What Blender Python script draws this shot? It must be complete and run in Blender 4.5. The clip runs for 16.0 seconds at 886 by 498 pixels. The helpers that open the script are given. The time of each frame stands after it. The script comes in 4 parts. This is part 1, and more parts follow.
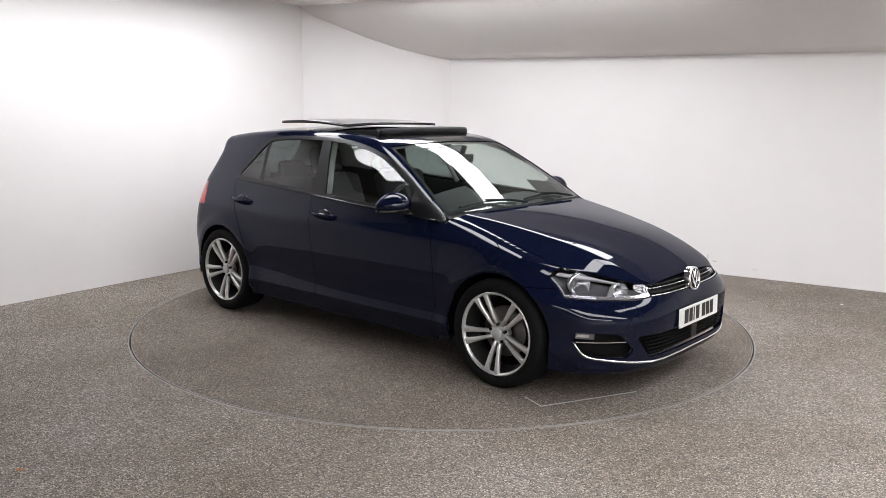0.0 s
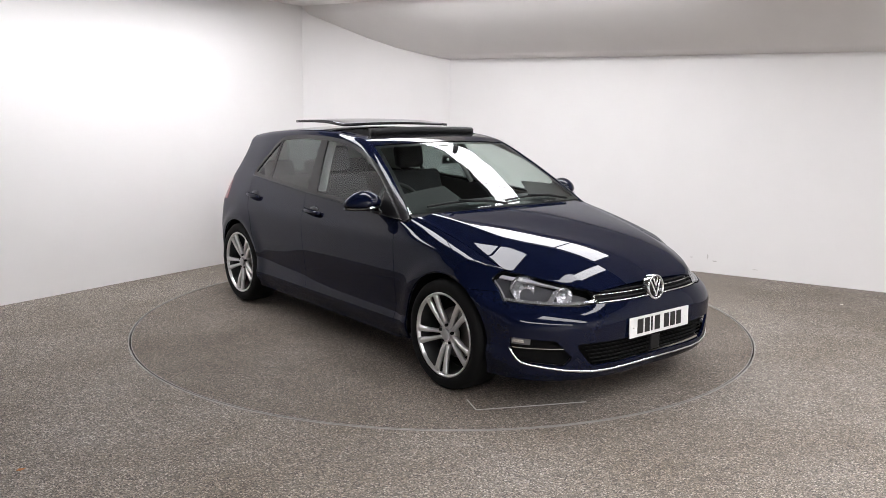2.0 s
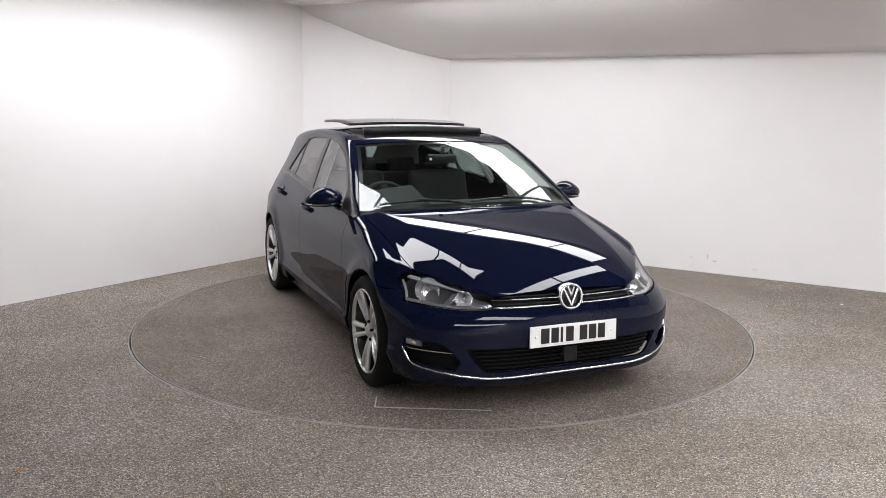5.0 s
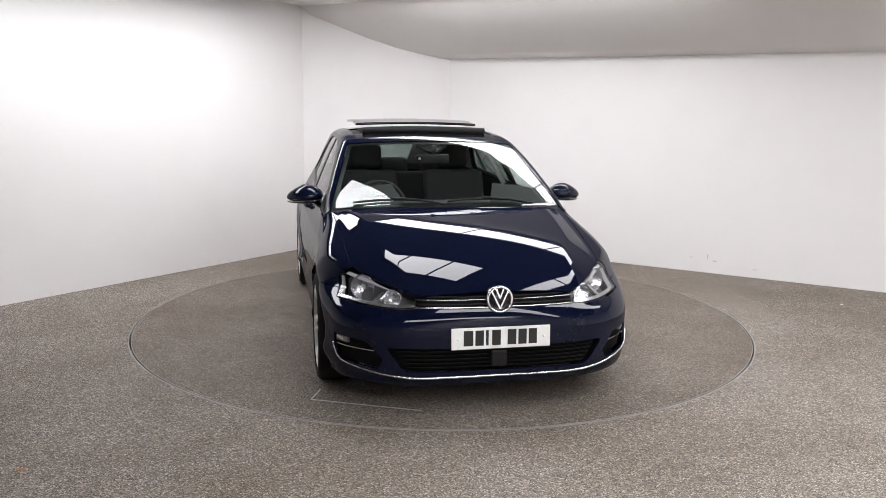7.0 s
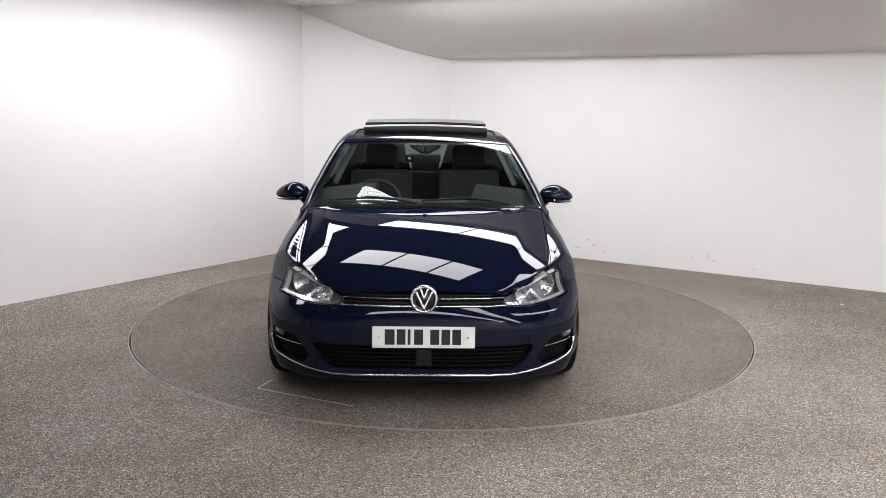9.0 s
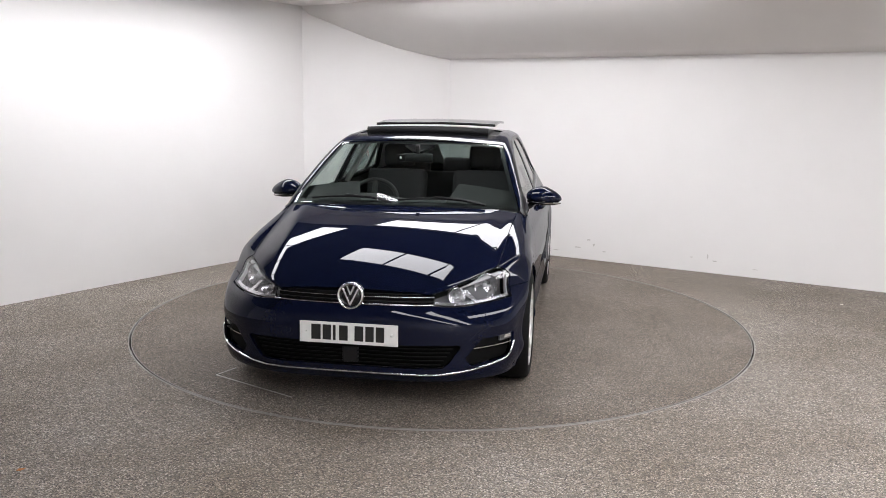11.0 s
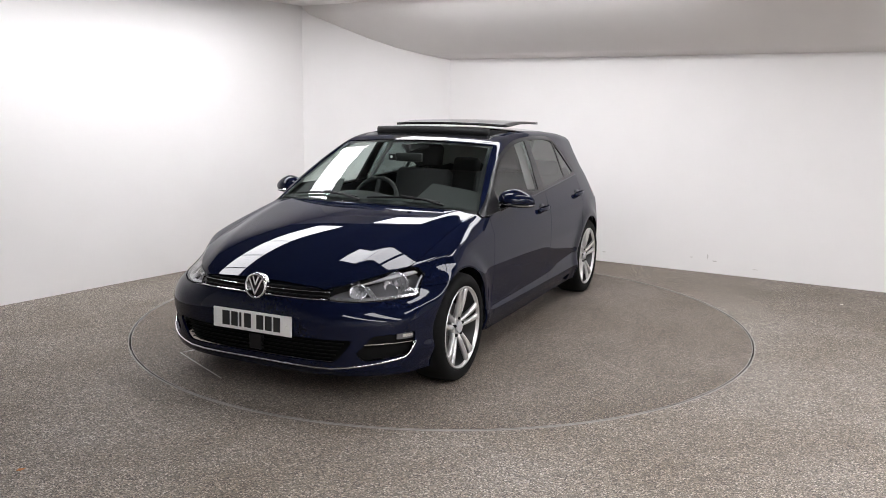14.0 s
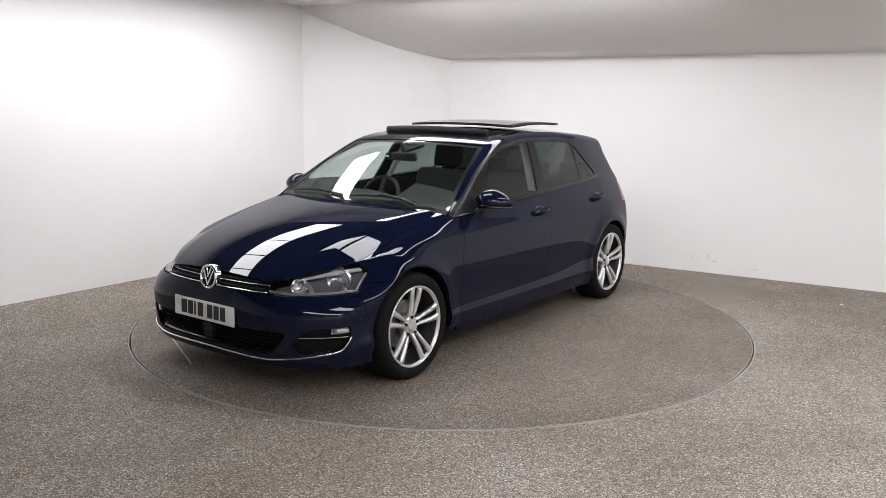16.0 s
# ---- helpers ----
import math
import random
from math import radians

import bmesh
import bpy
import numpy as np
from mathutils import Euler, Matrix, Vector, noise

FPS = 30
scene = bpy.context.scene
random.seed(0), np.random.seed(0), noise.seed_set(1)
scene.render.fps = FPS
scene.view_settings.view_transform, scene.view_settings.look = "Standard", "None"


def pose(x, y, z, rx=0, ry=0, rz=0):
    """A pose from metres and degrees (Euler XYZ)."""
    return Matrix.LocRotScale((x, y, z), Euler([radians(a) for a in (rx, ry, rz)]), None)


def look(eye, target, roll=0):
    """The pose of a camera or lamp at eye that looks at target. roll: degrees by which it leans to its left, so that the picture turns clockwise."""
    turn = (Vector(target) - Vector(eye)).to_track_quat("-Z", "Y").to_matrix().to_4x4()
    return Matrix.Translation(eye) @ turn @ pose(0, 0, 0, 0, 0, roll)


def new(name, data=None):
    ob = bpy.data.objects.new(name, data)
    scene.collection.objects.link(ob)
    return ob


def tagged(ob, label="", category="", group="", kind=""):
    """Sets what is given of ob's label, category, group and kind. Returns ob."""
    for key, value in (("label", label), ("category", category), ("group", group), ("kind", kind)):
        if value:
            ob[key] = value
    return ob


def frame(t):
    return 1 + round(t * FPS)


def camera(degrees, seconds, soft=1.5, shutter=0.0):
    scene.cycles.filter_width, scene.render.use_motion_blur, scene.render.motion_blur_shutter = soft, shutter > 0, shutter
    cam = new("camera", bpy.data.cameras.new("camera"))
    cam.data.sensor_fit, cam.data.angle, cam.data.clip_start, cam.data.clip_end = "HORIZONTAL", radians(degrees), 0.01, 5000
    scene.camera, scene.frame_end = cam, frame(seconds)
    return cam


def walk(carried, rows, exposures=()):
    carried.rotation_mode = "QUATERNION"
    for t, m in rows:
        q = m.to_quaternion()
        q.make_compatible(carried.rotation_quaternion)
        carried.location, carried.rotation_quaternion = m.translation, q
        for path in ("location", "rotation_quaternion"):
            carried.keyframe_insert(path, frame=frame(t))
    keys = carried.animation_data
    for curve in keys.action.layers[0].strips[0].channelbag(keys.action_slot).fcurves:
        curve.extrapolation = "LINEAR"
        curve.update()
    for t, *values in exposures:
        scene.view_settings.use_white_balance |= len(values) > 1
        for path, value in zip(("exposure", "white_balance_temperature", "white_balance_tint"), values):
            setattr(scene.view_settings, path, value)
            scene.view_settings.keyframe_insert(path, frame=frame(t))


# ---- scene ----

# camera: stands still on a tripod
cam = camera(56.81, 16.0, soft=0.8)
EYE = Vector((0.0, -6.097, 1.598))
PITCH, ROLL = radians(-10.02), 0.76
VIEW = look(EYE, EYE + Vector((0, math.cos(PITCH), math.sin(PITCH))), ROLL)
walk(cam, [(0.0, VIEW), (16.0, VIEW)], exposures=[(0.0, 0.0), (16.0, 0.0)])

# ---- world and light ----
world = bpy.data.worlds.new("world")
scene.world = world
world.use_nodes = True
wn = world.node_tree.nodes
wsky = wn.new("ShaderNodeTexSky")
wsky.sky_type, wsky.sun_disc = "NISHITA", False
wsky.sun_elevation, wsky.sun_rotation = radians(35), radians(200)
world.node_tree.links.new(wsky.outputs[0], wn["Background"].inputs[0])
wn["Background"].inputs[1].default_value = 0.05

PANEL_GLOW = 13.8

AX, AY = 1.278, -0.140   # from the car's front axle to the turntable's centre

# ---- materials ----


def mat(name, color, rough=0.5, metal=0.0, vary=0.0, scale=30.0, bump=0.0, bump_scale=200.0, coat=0.0, coat_rough=0.03, spec=0.5, glow=0.0):
    m = bpy.data.materials.new(name)
    m.use_nodes = True
    nt = m.node_tree
    b = nt.nodes["Principled BSDF"]
    b.inputs["Base Color"].default_value = (*color, 1)
    b.inputs["Roughness"].default_value = rough
    b.inputs["Metallic"].default_value = metal
    b.inputs["Coat Weight"].default_value = coat
    b.inputs["Coat Roughness"].default_value = coat_rough
    b.inputs["Specular IOR Level"].default_value = spec
    if glow:
        b.inputs["Emission Color"].default_value = (*color, 1)
        b.inputs["Emission Strength"].default_value = glow
    tc = nt.nodes.new("ShaderNodeTexCoord")
    if vary:
        n1 = nt.nodes.new("ShaderNodeTexNoise")
        n1.inputs["Scale"].default_value = scale
        n1.inputs["Detail"].default_value = 6
        nt.links.new(tc.outputs["Object"], n1.inputs["Vector"])
        n2 = nt.nodes.new("ShaderNodeTexNoise")
        n2.inputs["Scale"].default_value = scale / 14
        n2.inputs["Detail"].default_value = 4
        nt.links.new(tc.outputs["Object"], n2.inputs["Vector"])
        add = nt.nodes.new("ShaderNodeMath")
        add.operation = "ADD"
        nt.links.new(n1.outputs["Fac"], add.inputs[0])
        nt.links.new(n2.outputs["Fac"], add.inputs[1])
        mr = nt.nodes.new("ShaderNodeMapRange")
        mr.inputs["From Min"].default_value, mr.inputs["From Max"].default_value = 0.6, 1.4
        mr.inputs["To Min"].default_value, mr.inputs["To Max"].default_value = 1 - vary, 1 + vary
        nt.links.new(add.outputs[0], mr.inputs["Value"])
        mul = nt.nodes.new("ShaderNodeMix")
        mul.data_type, mul.blend_type = "RGBA", "MULTIPLY"
        mul.inputs["Factor"].default_value = 1.0
        mul.inputs["A"].default_value = (*color, 1)
        nt.links.new(mr.outputs["Result"], mul.inputs["B"])
        nt.links.new(mul.outputs["Result"], b.inputs["Base Color"])
    if bump:
        n3 = nt.nodes.new("ShaderNodeTexNoise")
        n3.inputs["Scale"].default_value = bump_scale
        n3.inputs["Detail"].default_value = 3
        nt.links.new(tc.outputs["Object"], n3.inputs["Vector"])
        bp = nt.nodes.new("ShaderNodeBump")
        bp.inputs["Strength"].default_value = bump
        bp.inputs["Distance"].default_value = 0.002
        nt.links.new(n3.outputs["Fac"], bp.inputs["Height"])
        nt.links.new(bp.outputs["Normal"], b.inputs["Normal"])
    return m


def glass_mat(name, tint, gloss=0.0, ior=1.5):
    m = bpy.data.materials.new(name)
    m.use_nodes = True
    nt = m.node_tree
    nt.nodes.remove(nt.nodes["Principled BSDF"])
    tr = nt.nodes.new("ShaderNodeBsdfTransparent")
    tr.inputs["Color"].default_value = (*tint, 1)
    gl = nt.nodes.new("ShaderNodeBsdfGlossy")
    gl.inputs["Roughness"].default_value = gloss
    lw = nt.nodes.new("ShaderNodeLayerWeight")
    lw.inputs["Blend"].default_value = 0.5
    pw = nt.nodes.new("ShaderNodeMath")
    pw.operation = "POWER"
    pw.inputs[1].default_value = 5.0
    nt.links.new(lw.outputs["Facing"], pw.inputs[0])
    f0 = ((ior - 1) / (ior + 1)) ** 2 * 1.8
    fr = nt.nodes.new("ShaderNodeMath")
    fr.operation = "MULTIPLY_ADD"
    fr.inputs[1].default_value, fr.inputs[2].default_value = 1 - f0, f0
    nt.links.new(pw.outputs[0], fr.inputs[0])
    mx = nt.nodes.new("ShaderNodeMixShader")
    nt.links.new(fr.outputs[0], mx.inputs[0])
    nt.links.new(tr.outputs[0], mx.inputs[1])
    nt.links.new(gl.outputs[0], mx.inputs[2])
    nt.links.new(mx.outputs[0], nt.nodes["Material Output"].inputs["Surface"])
    return m


def floor_mat(name, base, dark):
    """Resin-bound fine gravel: small stones of several greys and browns, with soiled patches."""
    m = bpy.data.materials.new(name)
    m.use_nodes = True
    nt = m.node_tree
    b = nt.nodes["Principled BSDF"]
    b.inputs["Roughness"].default_value = 0.75
    tc = nt.nodes.new("ShaderNodeTexCoord")
    vo = nt.nodes.new("ShaderNodeTexVoronoi")
    vo.inputs["Scale"].default_value = 175
    nt.links.new(tc.outputs["Object"], vo.inputs["Vector"])
    sep = nt.nodes.new("ShaderNodeSeparateColor")
    nt.links.new(vo.outputs["Color"], sep.inputs[0])
    cr = nt.nodes.new("ShaderNodeValToRGB")
    el = cr.color_ramp.elements
    el[0].position, el[0].color = 0.0, (*[c * 0.24 for c in base], 1)
    el[1].position, el[1].color = 1.0, (*[min(1, c * 2.7) for c in base], 1)
    for pos, k, tw in ((0.25, 0.58, (1.08, 1, 0.90)), (0.6, 0.93, (1.0, 1.0, 1.0)), (0.82, 1.38, (1.08, 1.0, 0.88)), (0.93, 1.9, (1.0, 1.0, 1.0))):
        e = el.new(pos)
        e.color = (*[c * k * w for c, w in zip(base, tw)], 1)
    nt.links.new(sep.outputs[0], cr.inputs[0])
    big = nt.nodes.new("ShaderNodeTexNoise")
    big.inputs["Scale"].default_value = 0.7
    big.inputs["Detail"].default_value = 8
    big.inputs["Roughness"].default_value = 0.65
    nt.links.new(tc.outputs["Object"], big.inputs["Vector"])
    mr = nt.nodes.new("ShaderNodeMapRange")
    mr.inputs["From Min"].default_value, mr.inputs["From Max"].default_value = 0.3, 0.7
    mr.inputs["To Min"].default_value, mr.inputs["To Max"].default_value = dark, 1.08
    nt.links.new(big.outputs["Fac"], mr.inputs["Value"])
    mul = nt.nodes.new("ShaderNodeMix")
    mul.data_type, mul.blend_type = "RGBA", "MULTIPLY"
    mul.inputs["Factor"].default_value = 1.0
    nt.links.new(cr.outputs[0], mul.inputs["A"])
    soil = nt.nodes.new("ShaderNodeMix")
    soil.data_type = "RGBA"
    soil.inputs["A"].default_value, soil.inputs["B"].default_value = (dark * 1.10, dark, dark * 0.86, 1), (1.08, 1.08, 1.08, 1)
    mr.inputs["To Min"].default_value, mr.inputs["To Max"].default_value = 0.0, 1.0
    nt.links.new(mr.outputs["Result"], soil.inputs["Factor"])
    nt.links.new(soil.outputs["Result"], mul.inputs["B"])
    nt.links.new(mul.outputs["Result"], b.inputs["Base Color"])
    bp = nt.nodes.new("ShaderNodeBump")
    bp.inputs["Strength"].default_value = 0.5
    bp.inputs["Distance"].default_value = 0.003
    nt.links.new(vo.outputs["Distance"], bp.inputs["Height"])
    nt.links.new(bp.outputs["Normal"], b.inputs["Normal"])
    return m


SCUFF_M = mat("scuff_grey", (0.58, 0.56, 0.54), 0.7)
LEAF_M = mat("dead_leaf", (0.42, 0.16, 0.05), 0.7, vary=0.3, scale=60)
PALE_M = mat("pale_paper", (0.62, 0.58, 0.52), 0.8)
WALL_M = mat("white_wall_paint", (0.80, 0.785, 0.775), 0.6, vary=0.02, scale=3, bump=0.1, bump_scale=60)
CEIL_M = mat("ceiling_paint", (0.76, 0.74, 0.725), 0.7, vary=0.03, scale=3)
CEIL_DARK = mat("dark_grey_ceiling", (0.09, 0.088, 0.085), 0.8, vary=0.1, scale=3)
FLOOR_M = floor_mat("resin_gravel_floor", (0.222, 0.204, 0.187), 0.56)
DISC_M = floor_mat("resin_gravel_turntable", (0.172, 0.153, 0.135), 0.52)
ALU_M = mat("worn_aluminium", (0.30, 0.285, 0.265), 0.65, 0.3, vary=0.2, scale=40)
GAP_M = mat("dark_gap", (0.012, 0.012, 0.012), 0.8)
LINE_M = mat("scuffed_metal_edge", (0.50, 0.48, 0.45), 0.5, 0.4, vary=0.4, scale=60)
PANEL_M = mat("panel_glow", (0.975, 0.965, 1.0), 0.5, glow=PANEL_GLOW)
PAINT_M = mat("dark_blue_metallic_paint", (0.0034, 0.0054, 0.0180), 0.36, 0.0, vary=0.10, scale=900, coat=0.60, coat_rough=0.010, spec=0.0)
BLACK_GLOSS = mat("gloss_black", (0.006, 0.006, 0.007), 0.08, spec=0.4)
TRIM_BLACK = mat("satin_black_trim", (0.010, 0.010, 0.011), 0.3, spec=0.25)
LAMP_DARK = mat("dark_lamp_grey", (0.15, 0.15, 0.155), 0.30, 0.4)
LAMP_WHITE = mat("pale_lamp_plastic", (0.62, 0.62, 0.63), 0.25, 0.2)
BLACK_PLASTIC = mat("black_plastic", (0.008, 0.008, 0.0085), 0.5, spec=0.25, vary=0.2, scale=200, bump=0.1, bump_scale=600)
VENT_M = mat("dull_black_vent", (0.004, 0.004, 0.004), 0.65, spec=0.1)
RUBBER_M = mat("tyre_rubber", (0.005, 0.005, 0.005), 0.75, spec=0.15, vary=0.2, scale=80, bump=0.15, bump_scale=300)
CHROME_M = mat("chrome", (0.80, 0.80, 0.81), 0.08, 1.0)
ALLOY_M = mat("silver_alloy", (0.70, 0.695, 0.69), 0.30, 0.75, vary=0.05, scale=200)
# silver alloy darkened: the shade inside the rim is put into this colour
ALLOY_IN = mat("shaded_alloy", (0.08, 0.08, 0.08), 0.4, 0.8, vary=0.15, scale=40)
DISC_BRAKE = mat("brake_steel", (0.20, 0.195, 0.19), 0.35, 1.0, vary=0.2, scale=90)
GLASS_M = glass_mat("clear_car_glass", (0.80, 0.87, 0.84))
TINT_M = glass_mat("dark_tinted_glass", (0.26, 0.31, 0.30))
LENS_M = glass_mat("headlight_lens", (0.93, 0.94, 0.95), 0.0, 1.45)
SEAT_M = mat("charcoal_seat_cloth", (0.008, 0.008, 0.009), 0.85, vary=0.2, scale=150, bump=0.3, bump_scale=500)
DASH_M = mat("soft_black_dashboard", (0.020, 0.020, 0.021), 0.6, vary=0.1, scale=150, bump=0.2, bump_scale=900)
TRIM_M = mat("light_grey_pillar_trim", (0.42, 0.42, 0.40), 0.7, vary=0.05, scale=100)
LAMP_M = mat("lamp_reflector", (0.80, 0.80, 0.81), 0.25, 0.9)
LAMP_GREY = mat("lamp_bezel_grey", (0.46, 0.46, 0.47), 0.35, 0.3)
RED_M = mat("red_lamp_plastic", (0.42, 0.015, 0.02), 0.12, coat=0.8)
PLATE_M = mat("white_plate", (0.80, 0.80, 0.78), 0.35, vary=0.03, scale=60)
INK_M = mat("plate_black", (0.012, 0.012, 0.012), 0.45)

# ---- mesh helpers ----


def mesh_of(name, verts, faces, material, smooth=False):
    me = bpy.data.meshes.new(name)
    me.from_pydata([tuple(v) for v in verts], [], [tuple(f) for f in faces])
    me.materials.append(material)
    if smooth:
        me.polygons.foreach_set("use_smooth", [True] * len(me.polygons))
    me.update()
    return me


def part(name, bm, material, parent, label=""):
    me = bpy.data.meshes.new(name)
    bmesh.ops.recalc_face_normals(bm, faces=bm.faces)
    bm.to_mesh(me)
    bm.free()
    me.materials.append(material)
    ob = new(name, me)
    ob.parent = parent
    return tagged(ob, label=label)


def smooth_by_angle(bm, deg=35):
    for f in bm.faces:
        f.smooth = True
    for e in bm.edges:
        e.smooth = len(e.link_faces) == 2 and e.calc_face_angle(3.0) < radians(deg)


def box(bm, size, at=(0, 0, 0), rot=None, bevel=0.0, seg=2):
    r = bmesh.ops.create_cube(bm, size=1.0, matrix=Matrix.Translation(at) @ (rot or Matrix()) @ Matrix.Diagonal((*size, 1)))
    if bevel:
        es = list({e for v in r["verts"] for e in v.link_edges})
        bmesh.ops.bevel(bm, geom=es, offset=bevel, segments=seg, affect="EDGES", profile=0.5)
    return r["verts"]


def lathe(bm, prof, seg=64, m=Matrix(), close=False):
    """Turns a profile of (radius, along) about the y axis."""
    rings = []
    for r, a in prof:
        rings.append([bm.verts.new(m @ Vector((r * math.cos(2 * math.pi * i / seg), a, r * math.sin(2 * math.pi * i / seg)))) for i in range(seg)])
    pairs = list(zip(rings, rings[1:])) + ([(rings[-1], rings[0])] if close else [])
    for p, q in pairs:
        for i in range(seg):
            bm.faces.new((p[i], p[(i + 1) % seg], q[(i + 1) % seg], q[i]))


def tube(bm, pts, rad, seg=8, flat=1.0):
    """A round bar along points, closed at its ends."""
    pts = [Vector(p) for p in pts]
    rings = []
    for i, p in enumerate(pts):
        d = (pts[min(i + 1, len(pts) - 1)] - pts[max(i - 1, 0)]).normalized()
        a = d.cross(Vector((0, 0, 1)))
        a = a.normalized() if a.length > 1e-3 else Vector((1, 0, 0))
        b = a.cross(d)
        rings.append([bm.verts.new(p + a * rad * math.cos(2 * math.pi * k / seg) + b * rad * flat * math.sin(2 * math.pi * k / seg)) for k in range(seg)])
    for p, q in zip(rings, rings[1:]):
        for k in range(seg):
            bm.faces.new((p[k], p[(k + 1) % seg], q[(k + 1) % seg], q[k]))
    bm.faces.new(rings[0])
    bm.faces.new(rings[-1][::-1])


# ---- room ----


def prism(name, poly, z0, z1s, material, label, category):
    """A wall panel of some thickness on a footprint, its top height given for every corner."""
    n = len(poly)
    verts = [(x, y, z0) for x, y in poly] + [(x, y, z) for (x, y), z in zip(poly, z1s)]
    faces = [tuple(range(n))[::-1], tuple(range(n, 2 * n))] + [(i, (i + 1) % n, n + (i + 1) % n, n + i) for i in range(n)]
    ob = new(name, mesh_of(name, verts, faces, material))
    return tagged(ob, label, category, kind="structure")


CA, CB = Vector((-1.533, 2.895)), Vector((0.051, 3.303))      # the two inner corners
LD, RD = Vector((0.5697, 0.8218)), Vector((0.8622, -0.5066))  # directions of the two long walls
CL, CR = CA - LD * 6.2, CB + RD * 7.0
BACK = -8.2
HI, LO = 2.605, 2.092
COVE = [(0.0, 2.605), (0.015, 2.565), (0.05, 2.52), (0.24, 2.408), (0.43, 2.297), (0.62, 2.205), (0.81, 2.140), (1.0, 2.092)]   # fall of the sloping ceiling


def wall(name, a, b, za, zb, label, thick=0.15):
    d = (b - a).normalized()
    n = Vector((-d.y, d.x)) * thick
    return prism(name, [a, b, b + n, a + n], -0.05, [za, zb, zb, za], WALL_M, label, "wall")


def build_room():
    wall("wall_west", CL, CA, HI, HI, "plain white painted studio wall, softly lit")
    d = (CB - CA).normalized()
    off = Vector((-d.y, d.x)) * 0.15
    pts = [CA.lerp(CB, u) for u, _ in COVE]
    nv = len(pts)
    verts = [(*p, -0.05) for p in pts] + [(*p, z) for p, (_, z) in zip(pts, COVE)]
    verts += [(x + off.x, y + off.y, z) for x, y, z in verts]
    faces = []
    for i in range(nv - 1):
        faces += [(i, i + 1, nv + i + 1, nv + i), (3 * nv + i, 3 * nv + i + 1, 2 * nv + i + 1, 2 * nv + i), (nv + i, nv + i + 1, 3 * nv + i + 1, 3 * nv + i), (2 * nv + i, 2 * nv + i + 1, i + 1, i)]
    faces += [(0, nv, 3 * nv, 2 * nv), (nv - 1, 3 * nv - 1, 4 * nv - 1, 2 * nv - 1)]
    tagged(new("wall_north", mesh_of("wall_north", verts, faces, WALL_M)), "short white wall with a curved sloping top edge", "wall", kind="structure")
    wall("wall_east", CB, CR, LO, LO, "long low white wall with scuffs near the floor")
    c = [Vector((CR.x, BACK)), Vector((CL.x, BACK))]
    wall("wall_side", CR, c[0], HI, HI, "plain white wall beside the camera")
    wall("wall_south", c[0], c[1], HI, HI, "plain white wall behind the camera")
    wall("wall_corner", c[1], CL, HI, HI, "plain white wall beside the camera")
    # floor with a round hole for the turntable
    n, r = 128, 2.252
    verts, faces = [], []
    for i in range(n):
        a = 2 * math.pi * i / n
        verts.append((r * math.cos(a), r * math.sin(a), 0))
    for i in range(n):
        a = 2 * math.pi * i / n
        verts.append((3.2 * math.cos(a), 3.2 * math.sin(a), 0))
    for i in range(n):
        a = 2 * math.pi * i / n
        k = 13 / max(abs(math.cos(a)), abs(math.sin(a)))
        verts.append((k * math.cos(a), k * math.sin(a), 0))
    for i in range(n):
        verts.append((*verts[i][:2], -0.12))
    for i in range(n):
        j = (i + 1) % n
        faces += [(i, n + i, n + j, j), (n + i, 2 * n + i, 2 * n + j, n + j), (3 * n + i, i, j, 3 * n + j)]
    faces.append(tuple(range(3 * n, 4 * n)))
    tagged(new("floor", mesh_of("floor", verts, faces, FLOOR_M)), "speckled grey-brown resin gravel floor, lightly soiled", "floor", kind="structure")
    # ceiling: level part and the slope down to the east wall
    nrm = Vector((-RD.y, RD.x))
    if nrm.dot(CB) < 0:
        nrm = -nrm
    e0 = CA - RD * 6
    e1 = CA + RD * 12
    w0 = e0 + nrm * (nrm.dot(CB - CA))
    w1 = e1 + nrm * (nrm.dot(CB - CA))
    s0, s1 = e0 - nrm * 14, e1 - nrm * 14
    def slab(name, quad, material, label):
        v = list(quad) + [(x, y, z + 0.12) for x, y, z in quad]
        f = [(0, 1, 2, 3), (7, 6, 5, 4), (0, 4, 5, 1), (1, 5, 6, 2), (2, 6, 7, 3), (3, 7, 4, 0)]
        tagged(new(name, mesh_of(name, v, f, material)), label, "ceiling", kind="structure")
    verts, faces, nc = [], [], len(COVE)
    for u, z in COVE:
        verts += [(*e0.lerp(w0, u), z), (*e1.lerp(w1, u), z)]
    verts += [(x, y, z + 0.12) for x, y, z in verts]
    for i in range(nc - 1):
        a, c2 = 2 * i, 2 * nc + 2 * i
        faces += [(a, a + 1, a + 3, a + 2), (c2 + 2, c2 + 3, c2 + 1, c2), (a, a + 2, c2 + 2, c2), (a + 3, a + 1, c2 + 1, c2 + 3)]
    k = 2 * (nc - 1)
    faces += [(0, 2 * nc, 2 * nc + 1, 1), (k, k + 1, 2 * nc + k + 1, 2 * nc + k)]
    slope_mesh = mesh_of("ceiling_slope", verts, faces, CEIL_M)
    for i in range(nc - 1):
        slope_mesh.polygons[4 * i].use_smooth = True
    tagged(new("ceiling_slope", slope_mesh), "off-white coved ceiling sloping down to one wall", "ceiling", kind="structure")
    b0, b1 = e0 - nrm * 0.75, e1 - nrm * 0.75
    slab("ceiling_border", [(*e0, HI), (*e1, HI), (*b1, HI), (*b0, HI)], CEIL_M, "off-white level ceiling border beside the slope")
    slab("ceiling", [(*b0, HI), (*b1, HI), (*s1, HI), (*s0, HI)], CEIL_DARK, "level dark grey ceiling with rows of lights")


